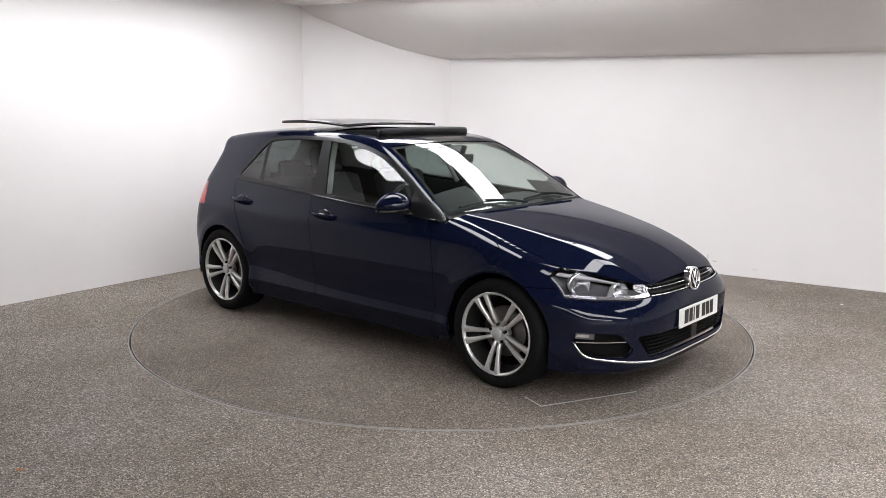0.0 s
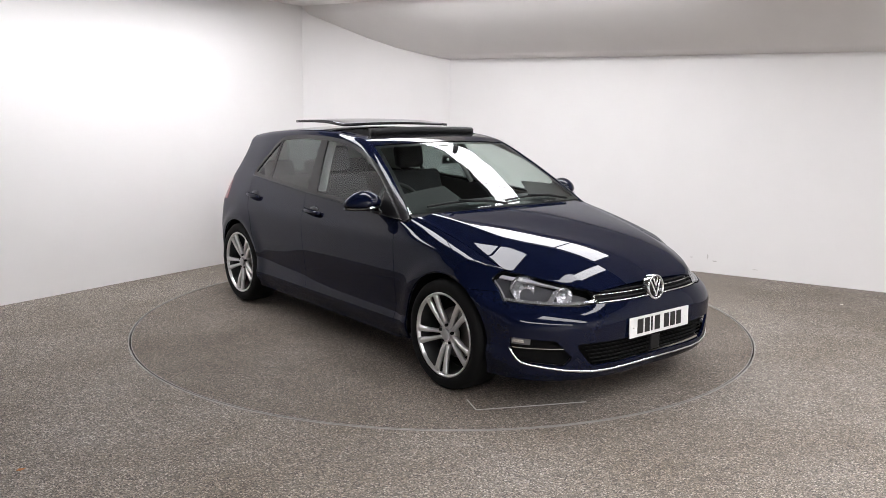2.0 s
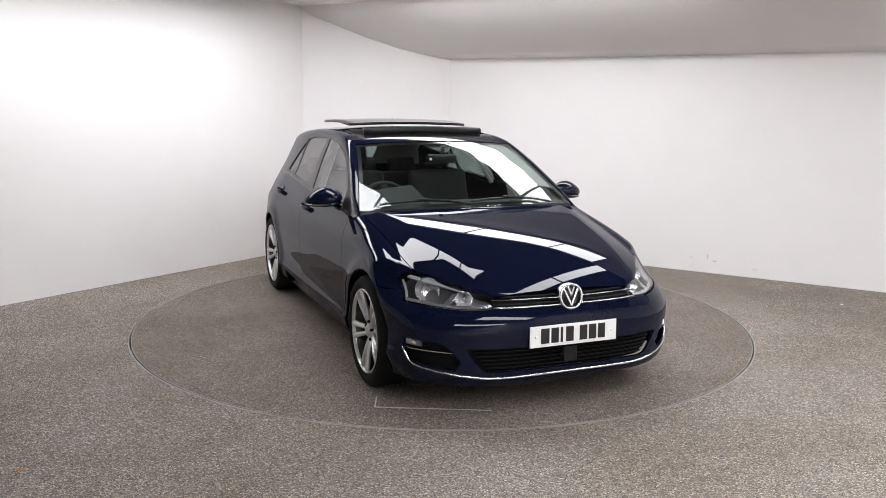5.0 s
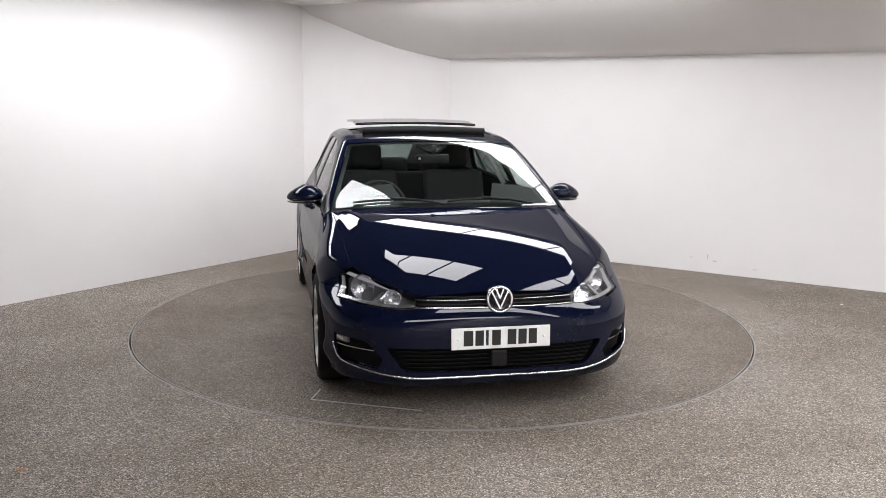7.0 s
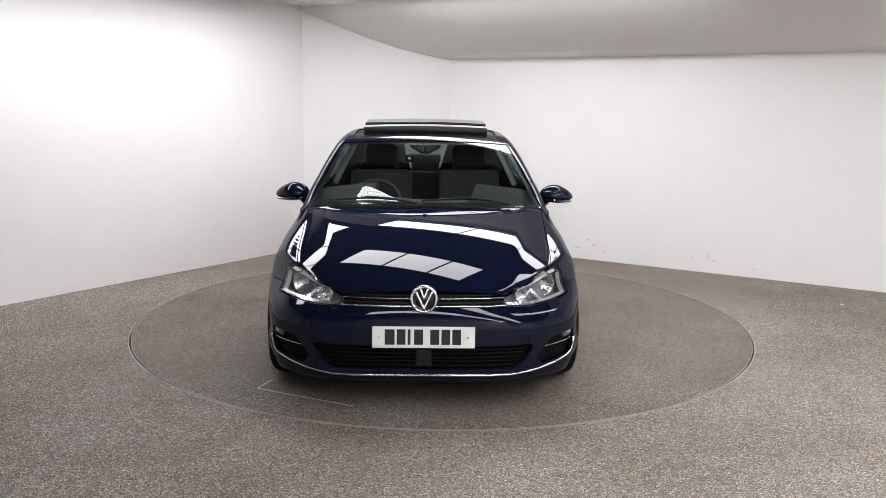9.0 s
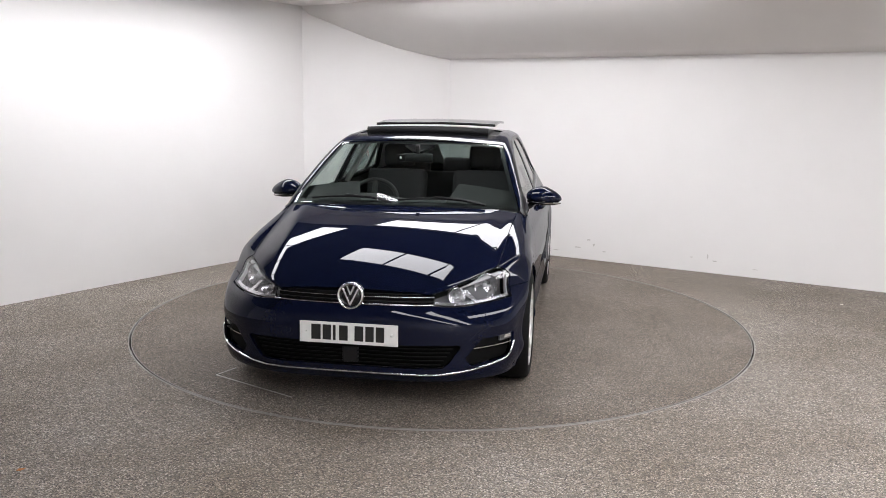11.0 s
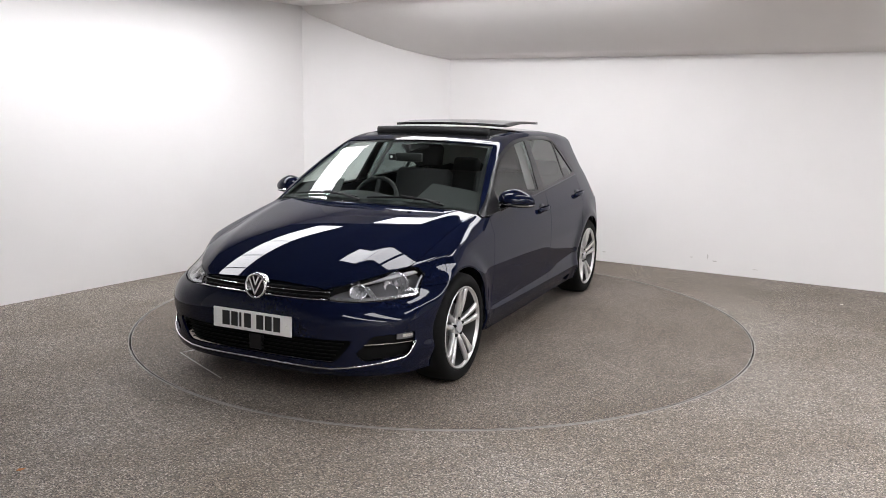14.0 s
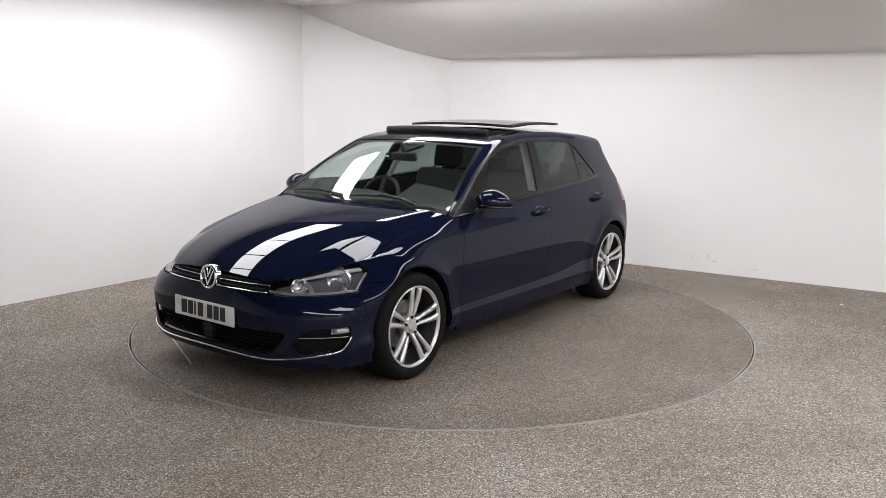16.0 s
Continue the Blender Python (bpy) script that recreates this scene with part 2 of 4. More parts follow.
# rows of light panels in the level ceiling: distance of the row's two edges from the origin across it, and where its panels end along it
def build_lights():
    rn, ln = Vector((0.5066, 0.8622)), Vector((0.8218, -0.5697))
    rows = [(rn, RD, 1.0, 1.54, (-1.52, -0.32, 0.90, 1.62)), (rn, RD, -1.0, -0.44, (-0.70, -0.10, 0.48, 0.90)), (ln, LD, -2.24, -1.76, (-2.45, -1.68, -1.18, -0.52, 0.60)),
            # East row (ln 3.5 to 4.1) placed and lengthened to brighten the right side.
            (ln, LD, 1.64, 1.86, (-1.0, 0.05, 1.1)), (ln, LD, 3.5, 4.1, (-1.6, -0.4, 0.8, 2.0)),
            # Two rear rows: unseen fill lights, added to brighten the floor and car front.
            (rn, RD, -3.4, -2.8, (2.1, 3.25, 4.4, 5.55, 6.7, 7.85)), (rn, RD, -5.2, -4.6, (1.5, 2.65, 3.8, 4.95, 6.1, 7.25))]
    for across, along, a, b, ends in rows:
        for start, stop in zip(ends, ends[1:]):
            length = stop - start
            c = across * ((a + b) / 2) + along * ((start + stop) / 2)
            turn = math.degrees(math.atan2(along.y, along.x))
            root = tagged(new("ceiling_or_fill_light"), "bright white rectangular ceiling light panel in a dark frame, rear rows added as unseen fill", "light", "ceiling lights")
            root.matrix_world = pose(c.x, c.y, HI - 0.001, 0, 0, turn)
            bm = bmesh.new()
            box(bm, (length - 0.03, b - a - 0.03, 0.008), (0, 0, -0.008), bevel=0.002)
            part("diffuser", bm, PANEL_M, root)
            bm = bmesh.new()
            for sx, sy, x, y in ((length, 0.014, 0, (b - a) / 2 - 0.007), (length, 0.014, 0, 0.007 - (b - a) / 2), (0.014, b - a - 0.028, length / 2 - 0.007, 0), (0.014, b - a - 0.028, 0.007 - length / 2, 0)):
                box(bm, (sx, sy, 0.018), (x, y, -0.010), bevel=0.002)
            part("frame", bm, GAP_M, root)


def build_turntable():
    root = tagged(new("turntable"), "round car turntable surfaced in speckled resin gravel", "turntable")
    bm = bmesh.new()
    n = 128
    R = 2.232
    top = [bm.verts.new((R * math.cos(2 * math.pi * i / n), R * math.sin(2 * math.pi * i / n), 0)) for i in range(n)]
    low = [bm.verts.new((v.co.x, v.co.y, -0.1)) for v in top]
    bm.faces.new(top)
    for i in range(n):
        bm.faces.new((top[i], low[i], low[(i + 1) % n], top[(i + 1) % n]))
    part("disc", bm, DISC_M, root)
    bm = bmesh.new()
    rings = [[bm.verts.new((r * math.cos(2 * math.pi * i / n), r * math.sin(2 * math.pi * i / n), z)) for i in range(n)] for r, z in ((2.2295, 0.0003), (2.2300, 0.002), (2.2345, 0.002), (2.2345, -0.03))]
    for p, q in zip(rings, rings[1:]):
        for i in range(n):
            bm.faces.new((p[i], p[(i + 1) % n], q[(i + 1) % n], q[i]))
    part("edge_strip", bm, ALU_M, root, "thin worn metal edge strip")
    # worn metal outline of a hatch in the disc
    for x0, y0, x1, y1 in ((0.367, -0.940, 0.637, -0.375), (0.367, -0.940, 0.22, -0.880)):
        bm = bmesh.new()
        a, q = Vector((x0 + AX, y0 + AY, 0)), Vector((x1 + AX, y1 + AY, 0))
        box(bm, ((q - a).length, 0.007, 0.004), (a + q) / 2 + Vector((0, 0, 0.001)), pose(0, 0, 0, 0, 0, math.degrees(math.atan2(y1 - y0, x1 - x0))), bevel=0.001)
        part("hatch_edge", bm, LINE_M, root, "worn metal hatch edge")
    # frame strip round the turntable, fixed to the floor
    bm = bmesh.new()
    rings = [[bm.verts.new((r * math.cos(2 * math.pi * i / n), r * math.sin(2 * math.pi * i / n), z)) for i in range(n)] for r, z in ((2.2445, -0.03), (2.2445, 0.002), (2.2525, 0.002), (2.2530, 0.0003))]
    for p, q in zip(rings, rings[1:]):
        for i in range(n):
            bm.faces.new((p[i], p[(i + 1) % n], q[(i + 1) % n], q[i]))
    me = bpy.data.meshes.new("turntable_rim")
    bm.to_mesh(me)
    bm.free()
    me.materials.append(ALU_M)
    tagged(new("trim_ring", me), "thin metal ring set in the floor round the turntable", "trim", kind="structure")
    return root


def build_marks():
    """Scuffs low on the east wall and small litter on the floor."""
    rng = random.Random(7)
    wall_e = bpy.data.objects["wall_east"]
    nrm = Vector((-0.5066, -0.8622, 0))
    for along, z, w, h in ((1.72, 0.21, 0.035, 0.012), (1.78, 0.16, 0.018, 0.03), (1.60, 0.12, 0.05, 0.010), (1.90, 0.10, 0.03, 0.008), (2.95, 0.16, 0.012, 0.035), (3.02, 0.12, 0.03, 0.01), (2.80, 0.14, 0.02, 0.008), (3.4, 0.08, 0.04, 0.006), (1.35, 0.07, 0.06, 0.006)):
        p = CB + RD * along
        bm = bmesh.new()
        n = 9
        vs = [bm.verts.new((w * math.cos(2 * math.pi * k / n) * rng.uniform(0.4, 1), h * math.sin(2 * math.pi * k / n) * rng.uniform(0.4, 1), 0)) for k in range(n)]
        bm.faces.new(vs)
        ex = bmesh.ops.extrude_face_region(bm, geom=bm.faces[:])
        bmesh.ops.translate(bm, verts=[v for v in ex["geom"] if isinstance(v, bmesh.types.BMVert)], vec=(0, 0, 0.0008))
        m = Matrix((( RD.x, 0, nrm.x, p.x + nrm.x * 0.0006), (RD.y, 0, nrm.y, p.y + nrm.y * 0.0006), (0, 1, 0, z), (0, 0, 0, 1)))
        bm.transform(m)
        part("scuff", bm, SCUFF_M, wall_e, "grey scuff mark")
    # a dead leaf and two bits of grit
    for x, y, r, m, name, label in ((-1.830, -2.744, 0.020, LEAF_M, "dead_leaf", "small curled orange-brown leaf on the gravel floor"), (3.318, 0.529, 0.022, PALE_M, "paper_scrap", "small pale paper scrap on the gravel floor")):
        bm = bmesh.new()
        pts = [(-1, 0, 0.2), (-0.4, 0.45, 0.5), (0.3, 0.4, 0.25), (1, 0.05, 0.6), (0.3, -0.4, 0.3), (-0.5, -0.35, 0.15)]
        lo = [bm.verts.new((px * r, py * r, pz * r * 0.5)) for px, py, pz in pts]
        hi = [bm.verts.new((px * r, py * r, pz * r * 0.5 + 0.0012)) for px, py, pz in pts]
        bm.faces.new(lo[::-1])
        bm.faces.new(hi)
        for k in range(6):
            bm.faces.new((lo[k], lo[(k + 1) % 6], hi[(k + 1) % 6], hi[k]))
        me = bpy.data.meshes.new(name)
        bm.to_mesh(me)
        bm.free()
        me.materials.append(m)
        ob = new(name, me)
        ob.location = (x, y, -0.0005)
        ob.rotation_euler = (0, 0, 0.5)
        tagged(ob, label, "litter")

# ---- the car's outer form: front axle at the origin, x forward, z up ----


def curve(pts, sigma):
    """A smooth curve through points (x, value), as a function of arrays."""
    pts = sorted(pts)
    xs, vs = np.array([p[0] for p in pts]), np.array([p[1] for p in pts])
    h = 0.004
    g = np.arange(xs[0] - 1.0, xs[-1] + 1.0, h)
    lo = vs[0] + (g - xs[0]) * (vs[1] - vs[0]) / (xs[1] - xs[0])
    hi = vs[-1] + (g - xs[-1]) * (vs[-1] - vs[-2]) / (xs[-1] - xs[-2])
    d = np.where(g < xs[0], lo, np.where(g > xs[-1], hi, np.interp(g, xs, vs)))
    n = int(3 * sigma / h) + 1
    k = np.exp(-0.5 * (np.arange(-n, n + 1) * h / sigma) ** 2)
    d = np.convolve(np.pad(d, n, mode="edge"), k / k.sum(), "valid")
    return lambda x: np.interp(x, g, d)


def smax(a, b, k):
    t = np.clip(0.5 + 0.5 * (a - b) / k, 0, 1)
    return b + (a - b) * t + k * t * (1 - t)


def sstep(x, a, b):
    t = np.clip((x - a) / (b - a), 0, 1)
    return t * t * (3 - 2 * t)


# bonnet line, and the line of the windscreen and roof
HOOD = curve([(0.8, 0.5894), (0.68, 0.675), (0.55, 0.7464), (0.42, 0.8019), (0.3, 0.8422), (0.18, 0.8725), (0.06, 0.8974), (-0.06, 0.9176), (-0.18, 0.9348), (-0.3, 0.9487), (-0.42, 0.9587), (-0.55, 0.9648)], 0.06)
HBOW = curve([(0.7, 0.06706), (0.1, 0.1926), (-0.4, 0.1276)], 0.10)
HCROWN = curve([(0.7, 0.08383), (0.1, 0.07745), (-0.4, 0.02637)], 0.10)
TOP = curve([(0.8, 0.2), (-0.395, 0.951), (-0.60, 1.080), (-0.8, 1.198), (-1.0, 1.303), (-1.14, 1.362), (-1.3, 1.394), (-1.6, 1.418), (-1.9, 1.424), (-2.3, 1.418), (-2.7, 1.392), (-3.1, 1.345)], 0.045)
BOWK = curve([(0.8, 0.10), (0.2, 0.12), (-0.3, 0.13), (-0.5, 0.15), (-0.9, 0.14), (-1.3, 0.08), (-1.8, 0.0), (-3, 0.0)], 0.12)
CROWN = curve([(0.8, 0.03), (0.2, 0.03), (-0.5, 0.015), (-1.2, 0.07), (-2, 0.10), (-3, 0.12)], 0.15)
WIDE = curve([(0.8, 0.79), (0.5, 0.845), (0.2, 0.875), (0.0, 0.877), (-0.5, 0.883), (-1.3, 0.89), (-2.2, 0.893), (-2.64, 0.895), (-3.0, 0.86), (-3.4, 0.79)], 0.10)
PROF = curve([(0.0, -0.09), (0.2, -0.040), (0.26, -0.012), (0.300, 0.0), (0.345, -0.013), (0.41, -0.017), (0.5, -0.007), (0.6, 0.0), (0.72, -0.012), (0.79, -0.022), (0.80, -0.024), (0.85, -0.05), (0.93, -0.080), (1.0, -0.104), (1.2, -0.192),
              (1.35, -0.268), (1.5, -0.36)], 0.014)
NOSE = curve([(0.14, 0.70), (0.175, 0.765), (0.22, 0.792), (0.30, 0.797), (0.46, 0.803), (0.50, 0.800), (0.53, 0.794), (0.555, 0.785), (0.578, 0.773), (0.62, 0.759), (0.67, 0.746), (0.75, 0.72), (0.9, 0.6)], 0.024)
TAIL = curve([(0.2, -3.205), (0.3, -3.265), (0.55, -3.295), (0.7, -3.28), (0.9, -3.235), (1.0, -3.2), (1.1, -3.14), (1.2, -3.075), (1.3, -3.075), (1.45, -3.005)], 0.02)


CREASE = curve([(0.75, 0.43), (0.66, 0.45), (0.43, 0.50), (0.13, 0.56), (-0.2, 0.61), (-0.5, 0.66)], 0.05)


SWEEP = curve([(-0.2, 0.0), (0.0, 0.0), (0.2, 0.008), (0.3, 0.022), (0.36, 0.038), (0.432, 0.067), (0.495, 0.117), (0.578, 0.21), (0.645, 0.306), (0.705, 0.39), (0.80, 0.53), (0.9, 0.68)], 0.03)   # how the front falls back beside the bonnet
KNEE = 0.26   # slope by which the bonnet's flank falls away outside its crease


def side_limit(x, z):
    w = WIDE(x) + PROF(z)
    w = w - 0.045 * sstep(z, 0.80, 1.1) * sstep(-x, 1.3, 2.8)
    for ax in (0.0, -2.637):
        r = np.hypot(x - ax, z - 0.318)
        w = w + 0.016 * np.exp(-((r - 0.37) / 0.06) ** 2)
    return w


def field(p):
    x, y, z = p[:, 0], np.abs(p[:, 1]), p[:, 2]
    side = y - side_limit(x, z)
    knee = KNEE * smax(y - CREASE(x), 0.0 * y, 0.030) - 0.32 * smax(y - 0.715, 0.0 * y, 0.030)   # the wing's shoulder levels out again
    bonnet = HOOD(x + HBOW(x) * y * y) - HCROWN(x) * y * y - knee
    screen = TOP(x + BOWK(x) * y * y) - CROWN(x) * y * y
    top = (z - smax(bonnet, screen, 0.010)) * 0.9
    up = sstep(z, 0.45, 0.68)
    low = (0.30 + 0.15 * up) * (y / 0.824) ** (4.0 - 1.0 * up)
    nose = x - (NOSE(z) - low - (SWEEP(y) - low) * sstep(z, 0.53, 0.76))
    tail = (TAIL(z) + 0.22 * (y / 0.85) ** 4) - x
    f = smax(side, top, 0.09 - 0.05 * sstep(-x, 0.3, 0.7))
    f = smax(f, nose * 0.9, 0.05 - 0.024 * up)
    return smax(f, tail, 0.08)


def lift(o, d, far, steps=60):
    """Where rays from far out along d, going inwards, first meet the form. Returns places and whether they met."""
    o, d = np.asarray(o, float), np.asarray(d, float)
    hi = np.full(len(o), float(far))
    lo = np.full(len(o), np.nan)
    alive = np.ones(len(o), bool)
    for k in range(1, steps + 1):
        s = far * (1 - k / steps)
        i = np.where(alive)[0]
        if not len(i):
            break
        ins = field(o[i] + s * d[i]) < 0
        lo[i[ins]] = s
        alive[i[ins]] = False
        hi[i[~ins]] = s
    ok = ~np.isnan(lo)
    a, b = np.where(ok, lo, 0), hi.copy()
    for _ in range(22):
        m = 0.5 * (a + b)
        ins = field(o + m[:, None] * d) < 0
        a, b = np.where(ins, m, a), np.where(ins, b, m)
    return o + a[:, None] * d, ok


def slope(p, e=0.002):
    g = np.stack([field(p + e * v) - field(p - e * v) for v in np.eye(3)], 1)
    return g / np.maximum(np.linalg.norm(g, axis=1), 1e-9)[:, None]


# ---- panels cut from that form ----
WB, WR = -2.637, 0.318   # rear axle, wheel radius


def clip_mesh(V, F, g):
    """Keeps the part of a mesh where g(V) >= 0."""
    val = g(V)
    V = [tuple(v) for v in V]
    out, cut = [], {}

    def mid(a, b):
        key = (min(a, b), max(a, b))
        if key not in cut:
            t = val[a] / (val[a] - val[b])
            cut[key] = len(V)
            V.append(tuple(p + t * (q - p) for p, q in zip(V[a], V[b])))
        return cut[key]

    for f in F:
        s = [val[i] >= 0 for i in f]
        if all(s):
            out.append(f)
        elif any(s):
            n, poly = len(f), []
            for k in range(n):
                a, b = f[k], f[(k + 1) % n]
                if s[k]:
                    poly.append(a)
                if s[k] != s[(k + 1) % n]:
                    poly.append(mid(a, b))
            if len(poly) > 2:
                out.append(tuple(poly))
    used = sorted({i for f in out for i in f})
    back = {i: k for k, i in enumerate(used)}
    return np.array([V[i] for i in used]).reshape(-1, 3), [tuple(back[i] for i in f) for f in out]


def grid_faces(n, m, ok):
    F = []
    for i in range(n - 1):
        for j in range(m - 1):
            f = (i * m + j, (i + 1) * m + j, (i + 1) * m + j + 1, i * m + j + 1)
            if ok[f[0]] and ok[f[1]] and ok[f[2]] and ok[f[3]]:
                F.append(f)
    return F


def sheet(kind, u0, u1, v0, v1, step, side=1):
    """A net lifted onto the form. ring: u is x, v the angle round the car; nose, tail: u is the angle in plan, v is z; top: u is x, v is y; lamp: slanting rays over a front corner."""
    if kind == "ring":
        u, v = np.arange(u0, u1 + step, step), np.radians(np.linspace(v0, v1, int(abs(radians(v1 - v0)) * 0.85 / step) + 2))
        U, A = [a.ravel() for a in np.meshgrid(u, v, indexing="ij")]
        o = np.stack([U, 0 * U, 0 * U + 0.5], 1)
        d = np.stack([0 * U, side * np.cos(A), np.sin(A)], 1)
        far = 1.5
    elif kind == "top":
        u, v = np.arange(u0, u1 + step, step), np.arange(v0, v1 + step, step)
        U, A = [a.ravel() for a in np.meshgrid(u, v, indexing="ij")]
        o = np.stack([U, A, 0 * U], 1)
        d = np.stack([0 * U, 0 * U, 0 * U + 1], 1)
        far = 1.7
    elif kind == "lamp":
        u, v = np.arange(u0, u1 + step, step), np.arange(v0, v1 + step, step)
        U, A = [a.ravel() for a in np.meshgrid(u, v, indexing="ij")]
        way, level = np.array([0.55, 0.55 * side, 0.63]), np.array([-0.7071, 0.7071 * side, 0.0])
        rise = np.array([-0.4454, -0.4454 * side, 0.7778])
        o = np.array([0.25, 0.45 * side, 0.50]) + U[:, None] * level + A[:, None] * rise
        d = np.tile(way / np.linalg.norm(way), (len(U), 1))
        far = 1.0
    else:
        u, v = np.radians(np.linspace(u0, u1, int(abs(radians(u1 - u0)) * 0.85 / step) + 2)), np.arange(v0, v1 + step, step)
        U, A = [a.ravel() for a in np.meshgrid(u, v, indexing="ij")]
        c = 0.0 if kind == "nose" else -2.6
        o = np.stack([0 * U + c, 0 * U, A], 1)
        d = np.stack([np.cos(U), np.sin(U), 0 * U], 1)
        far = 1.3
    P, ok = lift(o, d, far)
    return P, grid_faces(len(u), len(v), ok)


def panel(name, net, clips, material, parent, label="", off=0.0, skirt=0.014):
    """A body panel: the net, cut by the clips, set off along its normals, with a turned-in edge."""
    V, F = net
    for g in clips:
        if len(F):
            V, F = clip_mesh(V, F, g)
    N = slope(V)
    V = V + off * N
    n = len(V)
    # orient the faces outwards
    G = []
    for f in F:
        a, b, c = V[f[0]], V[f[1]], V[f[2]]
        G.append(f if np.dot(np.cross(b - a, c - a), N[f[0]]) >= 0 else f[::-1])
    edges = {}
    for f in G:
        for k in range(len(f)):
            edges[(f[k], f[(k + 1) % len(f)])] = 1
    rim = [e for e in edges if (e[1], e[0]) not in edges]
    dup, extra = {}, []
    for i in {i for e in rim for i in e}:
        dup[i] = n + len(extra)
        extra += [V[i], V[i] - N[i] * skirt]
    allv = np.vstack([V, np.array(extra).reshape(-1, 3)]) if skirt else V
    if skirt:
        G = G + [(dup[b], dup[a], dup[a] + 1, dup[b] + 1) for a, b in rim]
    me = bpy.data.meshes.new(name)
    me.from_pydata([(x + AX, y + AY, z) for x, y, z in allv.tolist()], [], G)
    me.materials.append(material)
    me.polygons.foreach_set("use_smooth", [True] * len(me.polygons))
    nn = np.zeros((len(allv), 3))
    nn[:n] = N
    me.normals_split_custom_set_from_vertices(nn.tolist())
    me.update()
    ob = new(name, me)
    ob.parent = parent
    return tagged(ob, label=label)


def convex(pts, k):
    """Signed distance like function of a rounded convex outline given in (a, b); negative inside."""
    P = np.array(pts, float)
    c = P.mean(0)

    def f(a, b):
        q = np.stack([a, b], -1)
        r = None
        for i in range(len(P)):
            p0, p1 = P[i], P[(i + 1) % len(P)]
            t = (p1 - p0) / np.linalg.norm(p1 - p0)
            nrm = np.array([t[1], -t[0]])
            if nrm @ (c - p0) > 0:
                nrm = -nrm
            d = (q - p0) @ nrm
            r = d if r is None else smax(r, d, k)
        return r
    return f


def arch(ax, r):
    return lambda P: np.hypot(P[:, 0] - ax, P[:, 2] - WR) - r


GAP = 0.0022
BONNET = curve([(-0.62, 0.765), (-0.15, 0.735), (0.24, 0.718), (0.33, 0.705), (0.424, 0.645), (0.531, 0.578), (0.632, 0.495), (0.682, 0.432), (0.72, 0.36)], 0.02)
HLLOW = curve([(0.43, 0.583), (0.51, 0.575), (0.58, 0.574), (0.70, 0.577), (0.78, 0.582), (0.84, 0.587)], 0.02)
DLO = convex([(-0.440, 0.905), (-2.623, 1.020), (-2.636, 1.05), (-2.385, 1.322), (-2.25, 1.350), (-1.75, 1.364), (-1.45, 1.350), (-1.285, 1.324), (-1.11, 1.278), (-0.95, 1.216)], 0.03)


def ay(P):
    return np.abs(P[:, 1])


def belt(x):
    return 0.905 + (x + 0.440) * -0.0527


def bowed(P):
    return P[:, 0] + BOWK(P[:, 0]) * P[:, 1] ** 2


def ws_edge(P):
    return ay(P) - (0.763 - (P[:, 2] - 0.944) * 0.457)


def lamp_zone(P):
    """Positive inside the headlight's outline."""
    x, y, z = P[:, 0], ay(P), P[:, 2]
    return np.minimum.reduce([y - 0.424, z - HLLOW(y), x - (0.400 - (z - 0.583) * 1.25), x - (0.270 + (0.80 - y) * 0.5), y - BONNET(x)])


def door_rear_edge(P):
    """x of the rear door's rear edge."""
    return np.interp(P[:, 2], [0.2, 0.5, 0.665, 0.985, 1.1], [-2.25, -2.30, -2.395, -2.612, -2.66])


def door_mid(P):
    return np.interp(P[:, 2], [0.2, 0.56, 0.94, 1.4], [-1.55, -1.568, -1.675, -1.73])


def door_front(P):
    return np.interp(P[:, 2], [0.2, 0.4, 0.612, 0.87, 1.0], [-0.50, -0.47, -0.477, -0.534, -0.58])


def fender_top(P):
    return np.maximum(0.400 - (P[:, 2] - 0.583) * 1.25 - P[:, 0], 0.270 + (0.80 - ay(P)) * 0.5 - P[:, 0])


